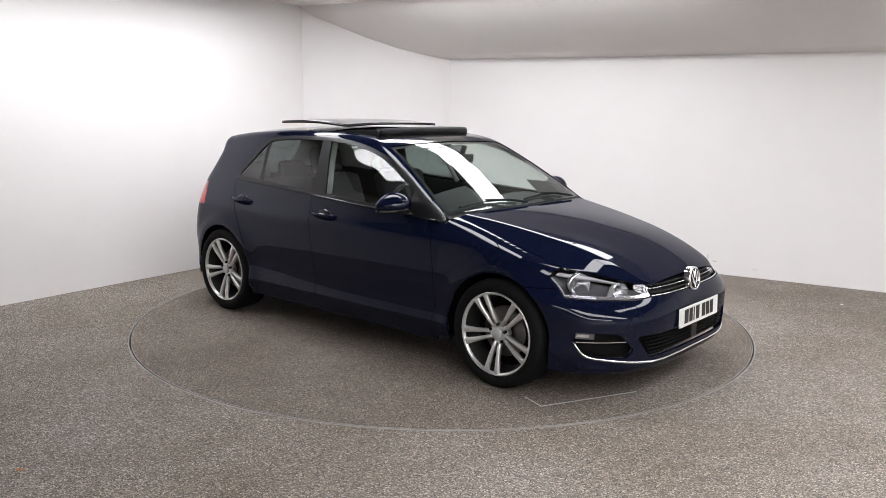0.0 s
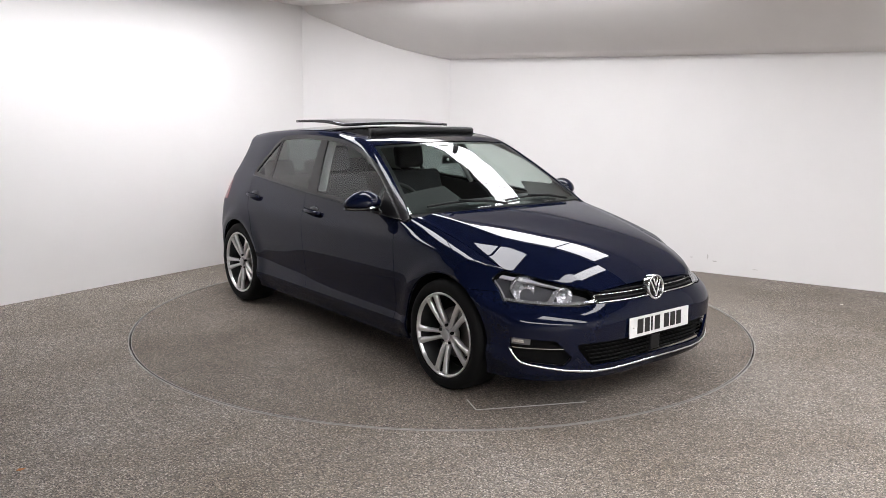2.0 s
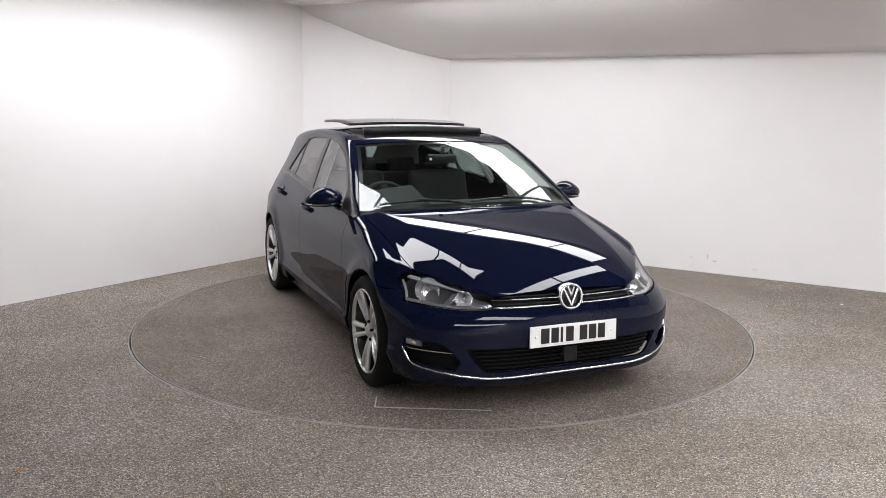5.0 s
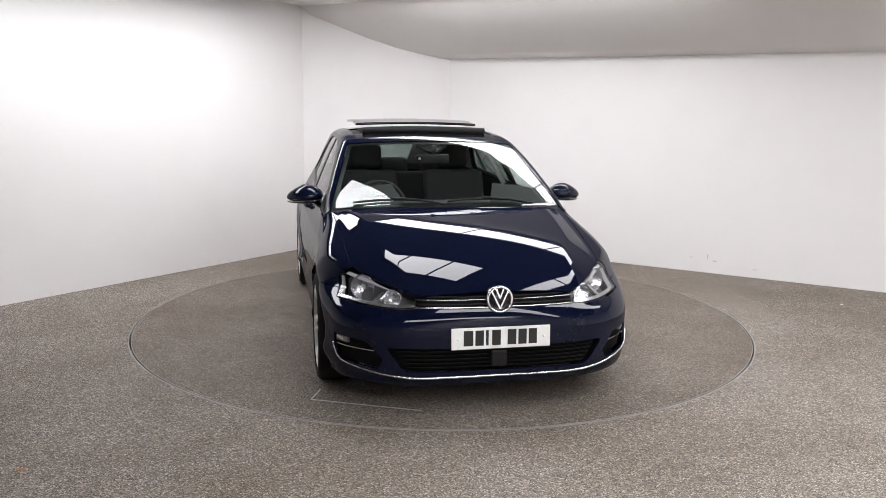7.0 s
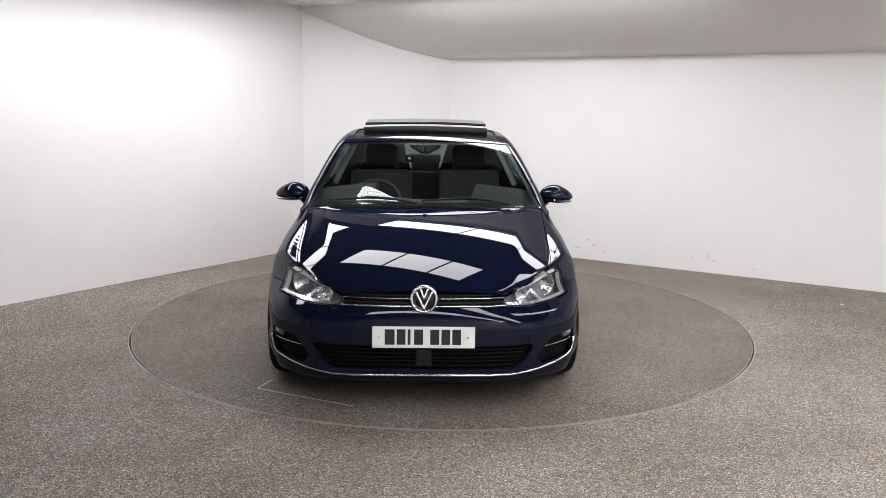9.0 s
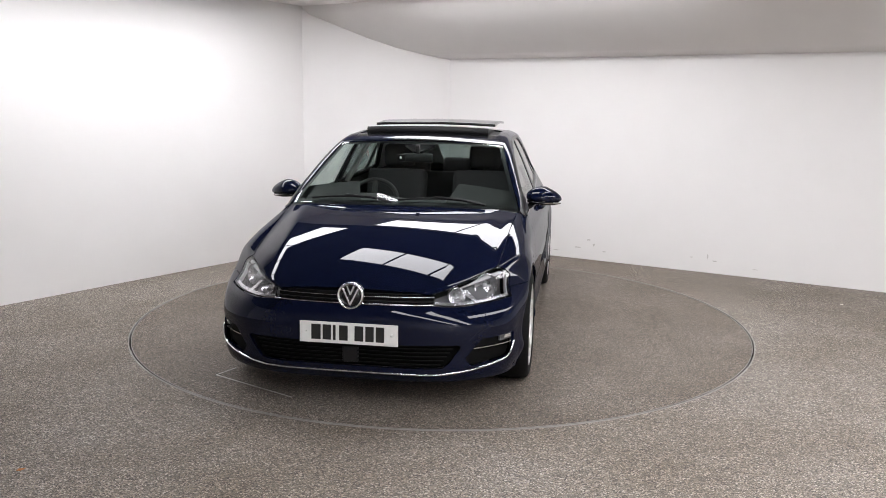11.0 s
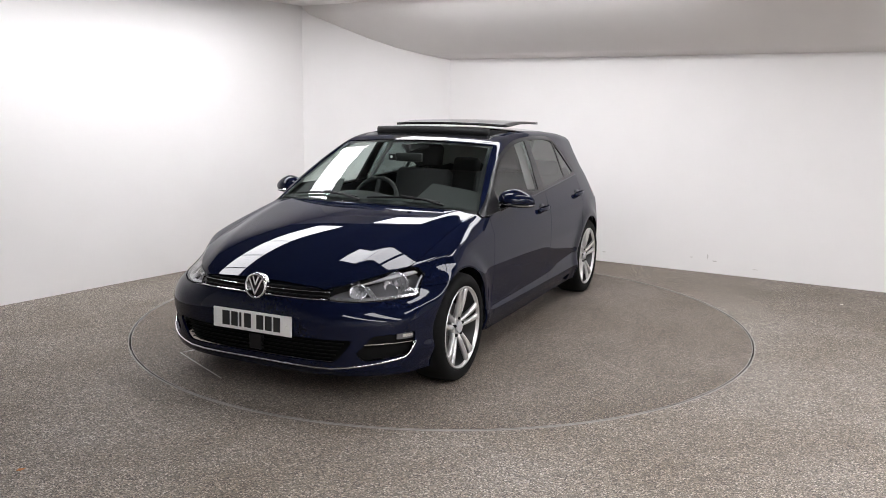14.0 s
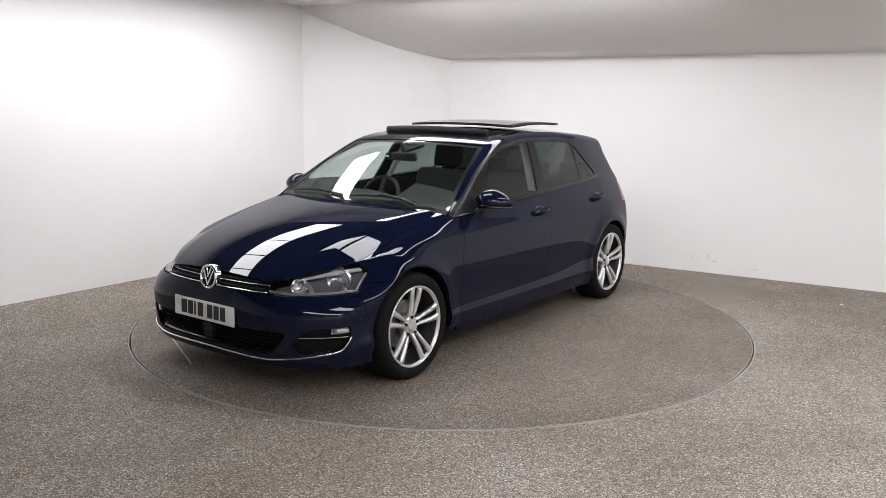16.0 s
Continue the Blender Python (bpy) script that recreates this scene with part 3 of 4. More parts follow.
def build_body(car):
    # bonnet
    net = sheet("top", -0.75, 0.82, -0.82, 0.82, 0.010)
    bonnet = panel("bonnet", net, [lambda P: BONNET(P[:, 0]) - GAP - ay(P), lambda P: bowed(P) + 0.358,
                                   lambda P: 0.708 - 0.05 * P[:, 1] ** 2 - P[:, 0]], PAINT_M, car, "dark blue metallic bonnet with sharp side creases")
    # windscreen and cowl
    net = sheet("top", -1.40, -0.25, -0.82, 0.82, 0.02)
    panel("windscreen", net, [lambda P: -0.405 - bowed(P), lambda P: bowed(P) + 1.088, lambda P: -0.006 - ws_edge(P)], GLASS_M, car, "clear windscreen", off=-0.004, skirt=0.004)
    rim_in = lambda P: np.maximum.reduce([ws_edge(P) + 0.030, bowed(P) + 0.440, -1.060 - bowed(P)])
    panel("windscreen_border", net, [lambda P: -0.405 - bowed(P), lambda P: bowed(P) + 1.088, lambda P: -0.006 - ws_edge(P), rim_in], TRIM_BLACK, car, "black printed windscreen border", off=-0.0075, skirt=0)
    panel("sensor_housing", net, [lambda P: bowed(P) + 1.065, lambda P: 0.07 + 0.9 * (-bowed(P) - 1.02) - ay(P), lambda P: -0.965 - bowed(P)], TRIM_BLACK, car, "black sensor housing behind the windscreen", off=-0.02, skirt=0.02)
    panel("cowl", net, [lambda P: bowed(P) + 0.412, lambda P: -0.362 - bowed(P), lambda P: BONNET(P[:, 0]) - ay(P)], BLACK_PLASTIC, car, "black plastic cowl", off=-0.012)
    # roof: black glass strips with an opening between them
    net = sheet("top", -2.90, -1.0, -0.56, 0.56, 0.02)
    panel("roof_glass", net, [lambda P: -1.091 - bowed(P), lambda P: 0.522 - ay(P), lambda P: P[:, 0] + 1.335], BLACK_GLOSS, car, "gloss black front roof strip")
    panel("roof_glass", net, [lambda P: -1.80 - P[:, 0], lambda P: 0.522 - ay(P), lambda P: P[:, 0] + 2.78], BLACK_GLOSS, car, "gloss black rear roof glass")
    panel("sunroof_frame", net, [lambda P: -1.31 - P[:, 0], lambda P: 0.522 - ay(P), lambda P: P[:, 0] + 1.81, lambda P: np.maximum(ay(P) - 0.455, np.abs(P[:, 0] + 1.56) - 0.215)], BLACK_PLASTIC, car, off=-0.012)
    for s in (1, -1):
        net = sheet("ring", -0.75, 0.62, -26, 52, 0.014, s)
        panel("fender", net, [lambda P: ay(P) - BONNET(P[:, 0]) - GAP, lambda P: fender_top(P) - GAP, arch(0.0, 0.354),
                              lambda P: np.maximum(P[:, 2] - 0.622, -P[:, 0]), lambda P: P[:, 2] - 0.215, lambda P: P[:, 0] - door_front(P) - GAP,
                              lambda P: P[:, 0] + 0.60, lambda P: 0.897 - P[:, 2] + 10 * np.maximum(P[:, 0] + 0.44, 0)], PAINT_M, car)
        # doors
        net = sheet("ring", -2.75, -0.4, -26, 40, 0.015, s)
        low = lambda P: P[:, 2] - 0.285
        top = lambda P: belt(P[:, 0]) - 0.004 - P[:, 2]
        fd = panel("front_door", net, [low, top, lambda P: door_front(P) - GAP - P[:, 0], lambda P: P[:, 0] - door_mid(P) - GAP], PAINT_M, car)
        rd = panel("rear_door", net, [low, top, lambda P: door_mid(P) - GAP - P[:, 0], lambda P: P[:, 0] - door_rear_edge(P) - GAP, arch(WB, 0.352)], PAINT_M, car)
        panel("sill", net, [lambda P: 0.281 - P[:, 2], lambda P: P[:, 2] - 0.185, lambda P: -0.47 - P[:, 0], lambda P: P[:, 0] + 2.29, arch(WB, 0.345), arch(0, 0.354)], PAINT_M, car, off=-0.004)
        build_handle(fd, -1.393, 0.848, s)
        build_handle(rd, -2.333, 0.873, s)
        # pillars, roof rail and rear quarter
        net = sheet("ring", -3.32, -0.45, -22, 76, 0.016, s)
        frame_panel = panel("side_frame", net, [lambda P: DLO(P[:, 0], P[:, 2]), lambda P: np.maximum(P[:, 2] - belt(P[:, 0]), door_rear_edge(P) - P[:, 0]) - GAP,
                              lambda P: np.maximum(ws_edge(P), -1.091 - bowed(P)), lambda P: np.maximum(np.maximum(ay(P) - 0.526, -2.784 - P[:, 0]), bowed(P) + 1.2),
                              lambda P: -0.44 - P[:, 0], lambda P: np.maximum(-0.60 - P[:, 0], P[:, 2] - 0.90), arch(WB, 0.350), lambda P: P[:, 2] - 0.24,
                              lambda P: P[:, 0] + 3.07 - 0.5 * np.maximum(P[:, 2] - 0.99, 0) - 0.1 * (ay(P) < 0.5), lambda P: ay(P) - 0.0,
                              lambda P: bowed(P) * -1 - 0.40, lambda P: -np.minimum.reduce([-2.93 - 0.5 * (P[:, 2] - 0.80) - P[:, 0], P[:, 2] - 0.80, 0.965 - P[:, 2]])], PAINT_M, car, "roof rail and pillars in body colour")
        # window band: trim, pillars and panes
        net = sheet("ring", -2.75, -0.40, 12, 66, 0.014, s)
        panel("window_trim", net, [lambda P: -DLO(P[:, 0], P[:, 2]) + 0.003, lambda P: DLO(P[:, 0], P[:, 2]) + 0.022], TRIM_BLACK, car, off=0.001)
        inside = lambda P: -0.018 - DLO(P[:, 0], P[:, 2])
        panel("front_pane", net, [inside, lambda P: -0.75 - 0.04 * (P[:, 2] - 1.0) - P[:, 0], lambda P: P[:, 0] - np.interp(P[:, 2], [0.97, 1.36], [-1.545, -1.676])], GLASS_M, fd, "clear door glass", off=-0.006, skirt=0.004)
        panel("rear_pane", net, [inside, lambda P: np.interp(P[:, 2], [0.97, 1.36], [-1.672, -1.757]) - P[:, 0], lambda P: P[:, 0] - np.interp(P[:, 2], [1.0, 1.26], [-2.306, -2.358])], TINT_M, rd, "dark tinted door glass", off=-0.006, skirt=0.004)
        panel("quarter_pane", net, [inside, lambda P: np.interp(P[:, 2], [1.0, 1.26], [-2.326, -2.378]) - P[:, 0]], TINT_M, rd, "dark tinted quarter glass", off=-0.006, skirt=0.004)
        panel("pillar_cover", net, [inside, lambda P: np.interp(P[:, 2], [0.97, 1.36], [-1.541, -1.672]) - P[:, 0], lambda P: P[:, 0] - np.interp(P[:, 2], [0.97, 1.36], [-1.676, -1.761])], TRIM_BLACK, car, "gloss black pillar cover", off=-0.002)
        panel("window_divider", net, [inside, lambda P: np.interp(P[:, 2], [1.0, 1.26], [-2.302, -2.354]) - P[:, 0], lambda P: P[:, 0] - np.interp(P[:, 2], [1.0, 1.26], [-2.330, -2.382])], TRIM_BLACK, rd, off=-0.003)
        panel("mirror_sail", net, [inside, lambda P: P[:, 0] + 0.75 + 0.04 * (P[:, 2] - 1.0)], TRIM_BLACK, fd, "black corner cover", off=-0.003)
        # bright strip along the belt line
        bm = bmesh.new()
        xs = np.arange(-2.615, -0.47, 0.04)
        o = np.stack([xs, 0 * xs, belt(xs) - 0.001], 1)
        P, _ = lift(o, np.stack([0 * xs, 0 * xs + s, 0 * xs], 1), 1.3)
        tube(bm, [(x + AX, y + AY + s * 0.002, z) for x, y, z in P], 0.006, 6)
        smooth_by_angle(bm, 60)
        part("belt_strip", bm, BLACK_GLOSS, car, "gloss black strip under the windows")
        # front wheel arch liners
        for ax in (0.0, WB):
            bm = bmesh.new()
            for k in range(21):
                a = radians(-12 + 204 * k / 20)
                for yy, rr in ((s * 0.45, 0.372), (s * 0.852, 0.372)):
                    bm.verts.new((ax + AX + rr * math.cos(a), yy + AY, WR + rr * math.sin(a)))
            bm.verts.ensure_lookup_table()
            for k in range(20):
                bm.faces.new([bm.verts[i] for i in (2 * k, 2 * k + 1, 2 * k + 3, 2 * k + 2)])
            bm.faces.new([bm.verts[2 * k] for k in range(21)])
            smooth_by_angle(bm)
            part("arch_liner", bm, VENT_M, car)
    build_nose(car)
    # rear end
    net = sheet("tail", 90, 270, 0.2, 1.42, 0.022)
    back = lambda P: -3.075 + 0.5 * np.maximum(P[:, 2] - 0.99, 0) - P[:, 0]
    panel("rear_bumper", net, [back, lambda P: 0.60 - P[:, 2], lambda P: P[:, 2] - 0.22], PAINT_M, car)
    lampz = lambda P: np.minimum.reduce([P[:, 2] - 0.80, 0.965 - P[:, 2], ay(P) - 0.42])
    tg = panel("tailgate", net, [back, lambda P: P[:, 2] - 0.604, lambda P: -lampz(P), lambda P: np.maximum(np.maximum(0.99 - P[:, 2], P[:, 2] - 1.27), ay(P) - 0.55)], PAINT_M, car)
    panel("rear_window", net, [lambda P: P[:, 2] - 0.985, lambda P: 1.275 - P[:, 2], lambda P: 0.555 - ay(P)], TINT_M, tg, "dark tinted rear window", off=-0.004, skirt=0.004)
    for s in (1, -1):
        panel("tail_lamp", net, [lambda P: -2.934 - 0.5 * (P[:, 2] - 0.80) - P[:, 0], lambda P: lampz(P) - 0.003, lambda P: s * P[:, 1]], RED_M, car, "red tail lamp")
    # floor pan
    bm = bmesh.new()
    box(bm, (3.7, 1.3, 0.05), (-1.45 + AX, AY, 0.225), bevel=0.02)
    box(bm, (2.2, 1.62, 0.05), (-1.35 + AX, AY, 0.215), bevel=0.02)
    part("floor_pan", bm, BLACK_PLASTIC, car)


def build_handle(door, x, z, s):
    P, _ = lift(np.array([[x, 0, z], [x - 0.11, 0, z + 0.004], [x - 0.22, 0, z + 0.008]]), np.array([[0, s, 0]] * 3), 1.3)
    bm = bmesh.new()
    pts = []
    for k in range(9):
        t = k / 8
        q = P[0] * (1 - t) + P[2] * t
        pts.append((q[0] + AX, q[1] + AY + s * (0.010 + 0.028 * math.sin(math.pi * t) ** 0.6), q[2]))
    tube(bm, pts, 0.012, 10, 1.25)
    smooth_by_angle(bm, 60)
    h = part("door_handle", bm, PAINT_M, door)
    bm = bmesh.new()
    m = Matrix.Translation((P[1][0] + AX, P[1][1] + AY - s * 0.012, P[1][2])) @ Matrix.Diagonal((0.075, 0.016, 0.036, 1))
    bmesh.ops.create_uvsphere(bm, u_segments=20, v_segments=10, radius=1, matrix=m)
    smooth_by_angle(bm, 80)
    part("handle_recess", bm, BLACK_GLOSS, h)


def on_nose(pts, off=0.0):
    """Points (y, z) carried onto the front of the form."""
    P = []
    for y, z in pts:
        # the angle in plan at which the form has that y
        lo, hi = 0.0, radians(80)
        for _ in range(18):
            m = 0.5 * (lo + hi)
            q, _ = lift(np.array([[0.0, 0, z]]), np.array([[math.cos(m), math.sin(m), 0]]), 1.3, 30)
            lo, hi = (m, hi) if q[0][1] < abs(y) else (lo, m)
        n = slope(q)[0]
        q = q[0] + off * n
        P.append(Vector((q[0] + AX, math.copysign(q[1], y) + AY, q[2])))
    return P


LOWGRILLE = convex([(-0.585, 0.384), (0.585, 0.384), (0.49, 0.258), (-0.49, 0.258)], 0.03)
FOG = convex([(0.0, 0.404), (0.240, 0.412), (0.238, 0.345), (0.207, 0.286), (-0.05, 0.264), (-0.09, 0.31)], 0.010)


def fog_zone(P):
    return -FOG((ay(P) - P[:, 0]) / math.sqrt(2), P[:, 2])


def build_nose(car):
    net = sheet("nose", -78, 78, 0.17, 0.66, 0.012)
    top = lambda P: np.maximum(HLLOW(np.maximum(ay(P), 0.43)) - 0.004 - P[:, 2], np.minimum(0.619 - P[:, 2], 0.396 - (P[:, 2] - 0.583) * 1.25 - P[:, 0]))
    bumper = panel("front_bumper", net, [top, arch(0, 0.354), lambda P: P[:, 2] - 0.180, lambda P: P[:, 0] - 0.1, lambda P: LOWGRILLE(P[:, 1], P[:, 2]), lambda P: -fog_zone(P)], PAINT_M, car, "dark blue front bumper")
    # lower grille
    g = panel("lower_grille", net, [lambda P: 0.012 - LOWGRILLE(P[:, 1], P[:, 2])], VENT_M, bumper, "black lower grille", off=-0.045, skirt=0)
    for z in (0.276, 0.297, 0.318, 0.339, 0.360):
        w = 0.47 + (z - 0.268) * 0.7
        bm = bmesh.new()
        tube(bm, on_nose([(-w + 2 * w * k / 24, z) for k in range(25)], -0.018), 0.0065, 6, 0.6)
        part("grille_slat", bm, VENT_M, g)
    bm = bmesh.new()
    box(bm, (0.03, 0.08, 0.085), (0.775 + AX, AY, 0.318), bevel=0.006)
    part("sensor_cover", bm, TRIM_BLACK, g)
    # bright strip along the chin
    bm = bmesh.new()
    right = [(0.822, 0.358), (0.818, 0.335), (0.806, 0.300), (0.79, 0.280), (0.76, 0.270), (0.70, 0.258), (0.62, 0.245), (0.55, 0.236), (0.466, 0.227), (0.36, 0.226), (0.18, 0.228), (0.0, 0.229)]
    pts = on_nose([(-y, z) for y, z in right] + right[::-1][1:], 0.001)
    tube(bm, pts, 0.0065, 8)
    smooth_by_angle(bm, 60)
    part("chin_strip", bm, CHROME_M, bumper, "bright chrome chin strip")
    # fog lamps
    for s in (1, -1):
        sg = lambda P: s * P[:, 1]
        f = panel("fog_recess", net, [lambda P: fog_zone(P) + 0.004, sg], VENT_M, bumper, "black side intake", off=-0.035, skirt=0)
        panel("fog_lamp", net, [sg, lambda P: fog_zone(P) - 0.004, lambda P: P[:, 2] - 0.374, lambda P: (ay(P) - P[:, 0]) - 0.19], LAMP_DARK, f, "small rectangular fog lamp", off=-0.014)
        panel("fog_reflector", net, [sg, lambda P: fog_zone(P) - 0.010, lambda P: P[:, 2] - 0.383, lambda P: (ay(P) - P[:, 0]) - 0.235], LAMP_M, f, off=-0.010)
        panel("intake_blade", net, [sg, lambda P: fog_zone(P), lambda P: P[:, 2] - 0.355, lambda P: 0.3595 - P[:, 2]], CHROME_M, f, off=-0.008)
    # upper grille
    net2 = sheet("nose", -40, 40, 0.56, 0.70, 0.012)
    g = panel("upper_grille", net2, [lambda P: 0.428 - ay(P), lambda P: P[:, 2] - 0.578, lambda P: 0.690 - 0.05 * P[:, 1] ** 2 - P[:, 2]], VENT_M, car, "black upper grille", off=-0.035, skirt=0)
    for z, r, m in ((0.586, 0.0055, CHROME_M), (0.604, 0.005, BLACK_PLASTIC), (0.622, 0.0026, CHROME_M), (0.640, 0.005, BLACK_PLASTIC)):
        bm = bmesh.new()
        tube(bm, on_nose([(-0.426 + 0.852 * k / 20, z) for k in range(21)], -0.006 if m == CHROME_M else -0.014), r, 8, 0.8)
        smooth_by_angle(bm, 60)
        part("grille_bar", bm, m, g)
    # round badge: a plain chrome ring and bars
    m = Matrix.Translation((0.758 + AX, AY, 0.621)) @ pose(0, 0, 0, 0, 0, -90) @ pose(0, 0, 0, 8, 0, 0)
    bm = bmesh.new()
    lathe(bm, [(0.0, 0.012), (0.056, 0.012), (0.060, 0.0)], 48, m)
    smooth_by_angle(bm)
    badge = part("badge", bm, BLACK_GLOSS, car, "round black and chrome badge")
    bm = bmesh.new()
    lathe(bm, [(0.056, 0.010), (0.057, 0.018), (0.063, 0.021), (0.069, 0.018), (0.071, 0.008), (0.071, -0.02)], 48, m)
    smooth_by_angle(bm)
    part("badge_ring", bm, CHROME_M, badge)
    bm = bmesh.new()
    for x0, z0, x1, z1 in ((-0.040, 0.036, 0.0, -0.046), (0.0, -0.046, 0.040, 0.036), (-0.018, 0.050, 0.0, 0.006), (0.0, 0.006, 0.018, 0.050)):
        dx, dz = x1 - x0, z1 - z0
        box(bm, (math.hypot(dx, dz) + 0.004, 0.008, 0.011), m @ Vector(((x0 + x1) / 2, 0.014, (z0 + z1) / 2)), m.to_3x3().to_4x4() @ pose(0, 0, 0, 0, -math.degrees(math.atan2(dz, dx)), 0), bevel=0.002)
    part("badge_bars", bm, CHROME_M, badge)
    # number plate: black bars stand for the characters
    plate_m = Matrix.Translation((0.812 + AX, AY, 0.435)) @ pose(0, 0, 0, 0, -2, 0)
    bm = bmesh.new()
    box(bm, (0.006, 0.52, 0.111), (0, 0, 0), bevel=0.002)
    bm.transform(plate_m)
    plate = part("number_plate", bm, PLATE_M, car, "white front number plate with black bars")
    y = -0.197
    for k, (w, gap) in enumerate(((0.050, 0.011), (0.044, 0.011), (0.014, 0.018), (0.046, 0.036), (0.046, 0.011), (0.044, 0.011), (0.044, 0))):
        bm = bmesh.new()
        box(bm, (0.002, w, 0.079), (0.004, y + w / 2, 0.002), bevel=0.0008)
        bm.transform(plate_m)
        part("character_bar", bm, INK_M, plate)
        y += w + gap
    for yy in (-0.226, 0.226):
        bm = bmesh.new()
        bmesh.ops.create_uvsphere(bm, u_segments=12, v_segments=8, radius=0.007, matrix=plate_m @ Matrix.Translation((0.003, yy, 0)))
        smooth_by_angle(bm, 80)
        part("plate_screw_cap", bm, PLATE_M, plate)
    # plate plinth
    bm = bmesh.new()
    box(bm, (0.05, 0.46, 0.09), (0.784 + AX, AY, 0.432), bevel=0.012)
    part("plate_plinth", bm, PAINT_M, bumper)
    build_headlights(car)


def build_headlights(car):
    for s in (1, -1):
        net = sheet("lamp", -0.36, 0.36, -0.20, 0.30, 0.009, s)
        sg = lambda P: s * P[:, 1]
        dg = lambda P: ay(P) - P[:, 0]
        lens = panel("headlight", net, [lambda P: lamp_zone(P) - GAP, sg], LENS_M, car, "clear headlight with grey bezel and chrome reflectors", off=-0.002, skirt=0.004)
        panel("lamp_housing", net, [lambda P: lamp_zone(P) + 0.004, sg], LAMP_DARK, lens, off=-0.085, skirt=0)
        panel("lamp_surround", net, [lambda P: lamp_zone(P) - GAP, sg, lambda P: 0.0035 - lamp_zone(P)], BLACK_GLOSS, lens, off=-0.006, skirt=0.004)
        # bright lower edge, slanting blade and its foot
        panel("lamp_edge", net, [lambda P: lamp_zone(P) - 0.008, sg, lambda P: HLLOW(ay(P)) + 0.020 - P[:, 2]], LAMP_M, lens, off=-0.012, skirt=0.02)
        panel("lamp_blade", net, [lambda P: lamp_zone(P) - 0.012, sg, lambda P: 0.009 - np.abs(P[:, 2] - 0.650 - 0.17 * (ay(P) - 0.45))], LAMP_WHITE, lens, "pale slanting lamp blade", off=-0.018, skirt=0.02)
        panel("lamp_foot", net, [lambda P: lamp_zone(P) - 0.010, sg, lambda P: 0.020 + 0.10 * (0.63 - P[:, 2]) - np.abs(dg(P) - 0.02 - 0.9 * (0.63 - P[:, 2])), lambda P: 0.645 - P[:, 2]], LAMP_M, lens, off=-0.020, skirt=0.02)
        panel("lamp_side", net, [lambda P: lamp_zone(P) - 0.008, sg, lambda P: 0.016 - (P[:, 0] - (0.400 - (P[:, 2] - 0.583) * 1.25))], LAMP_GREY, lens, off=-0.014, skirt=0.02)
        for y, z, r in ((0.690, 0.660, 0.064), (0.550, 0.636, 0.044)):
            c = on_nose([(s * y, z)], -0.056)[0]
            m = Matrix.Translation(c) @ pose(0, 0, 0, 0, 0, -90 + s * 24)
            bm = bmesh.new()
            lathe(bm, [(r * 0.18, -0.025), (r * 0.5, -0.020), (r * 0.8, -0.006), (r, 0.014), (r * 1.05, 0.016), (r * 1.05, -0.02)], 32, m)
            smooth_by_angle(bm, 40)
            b = part("lamp_bowl", bm, LAMP_M, lens, "chrome lamp reflector")
            bm = bmesh.new()
            bmesh.ops.create_uvsphere(bm, u_segments=16, v_segments=10, radius=r * 0.20, matrix=m @ Matrix.Translation((0, -0.012, 0)))
            smooth_by_angle(bm, 80)
            part("bulb_cap", bm, LAMP_GREY, b)


# ---- wheels ----


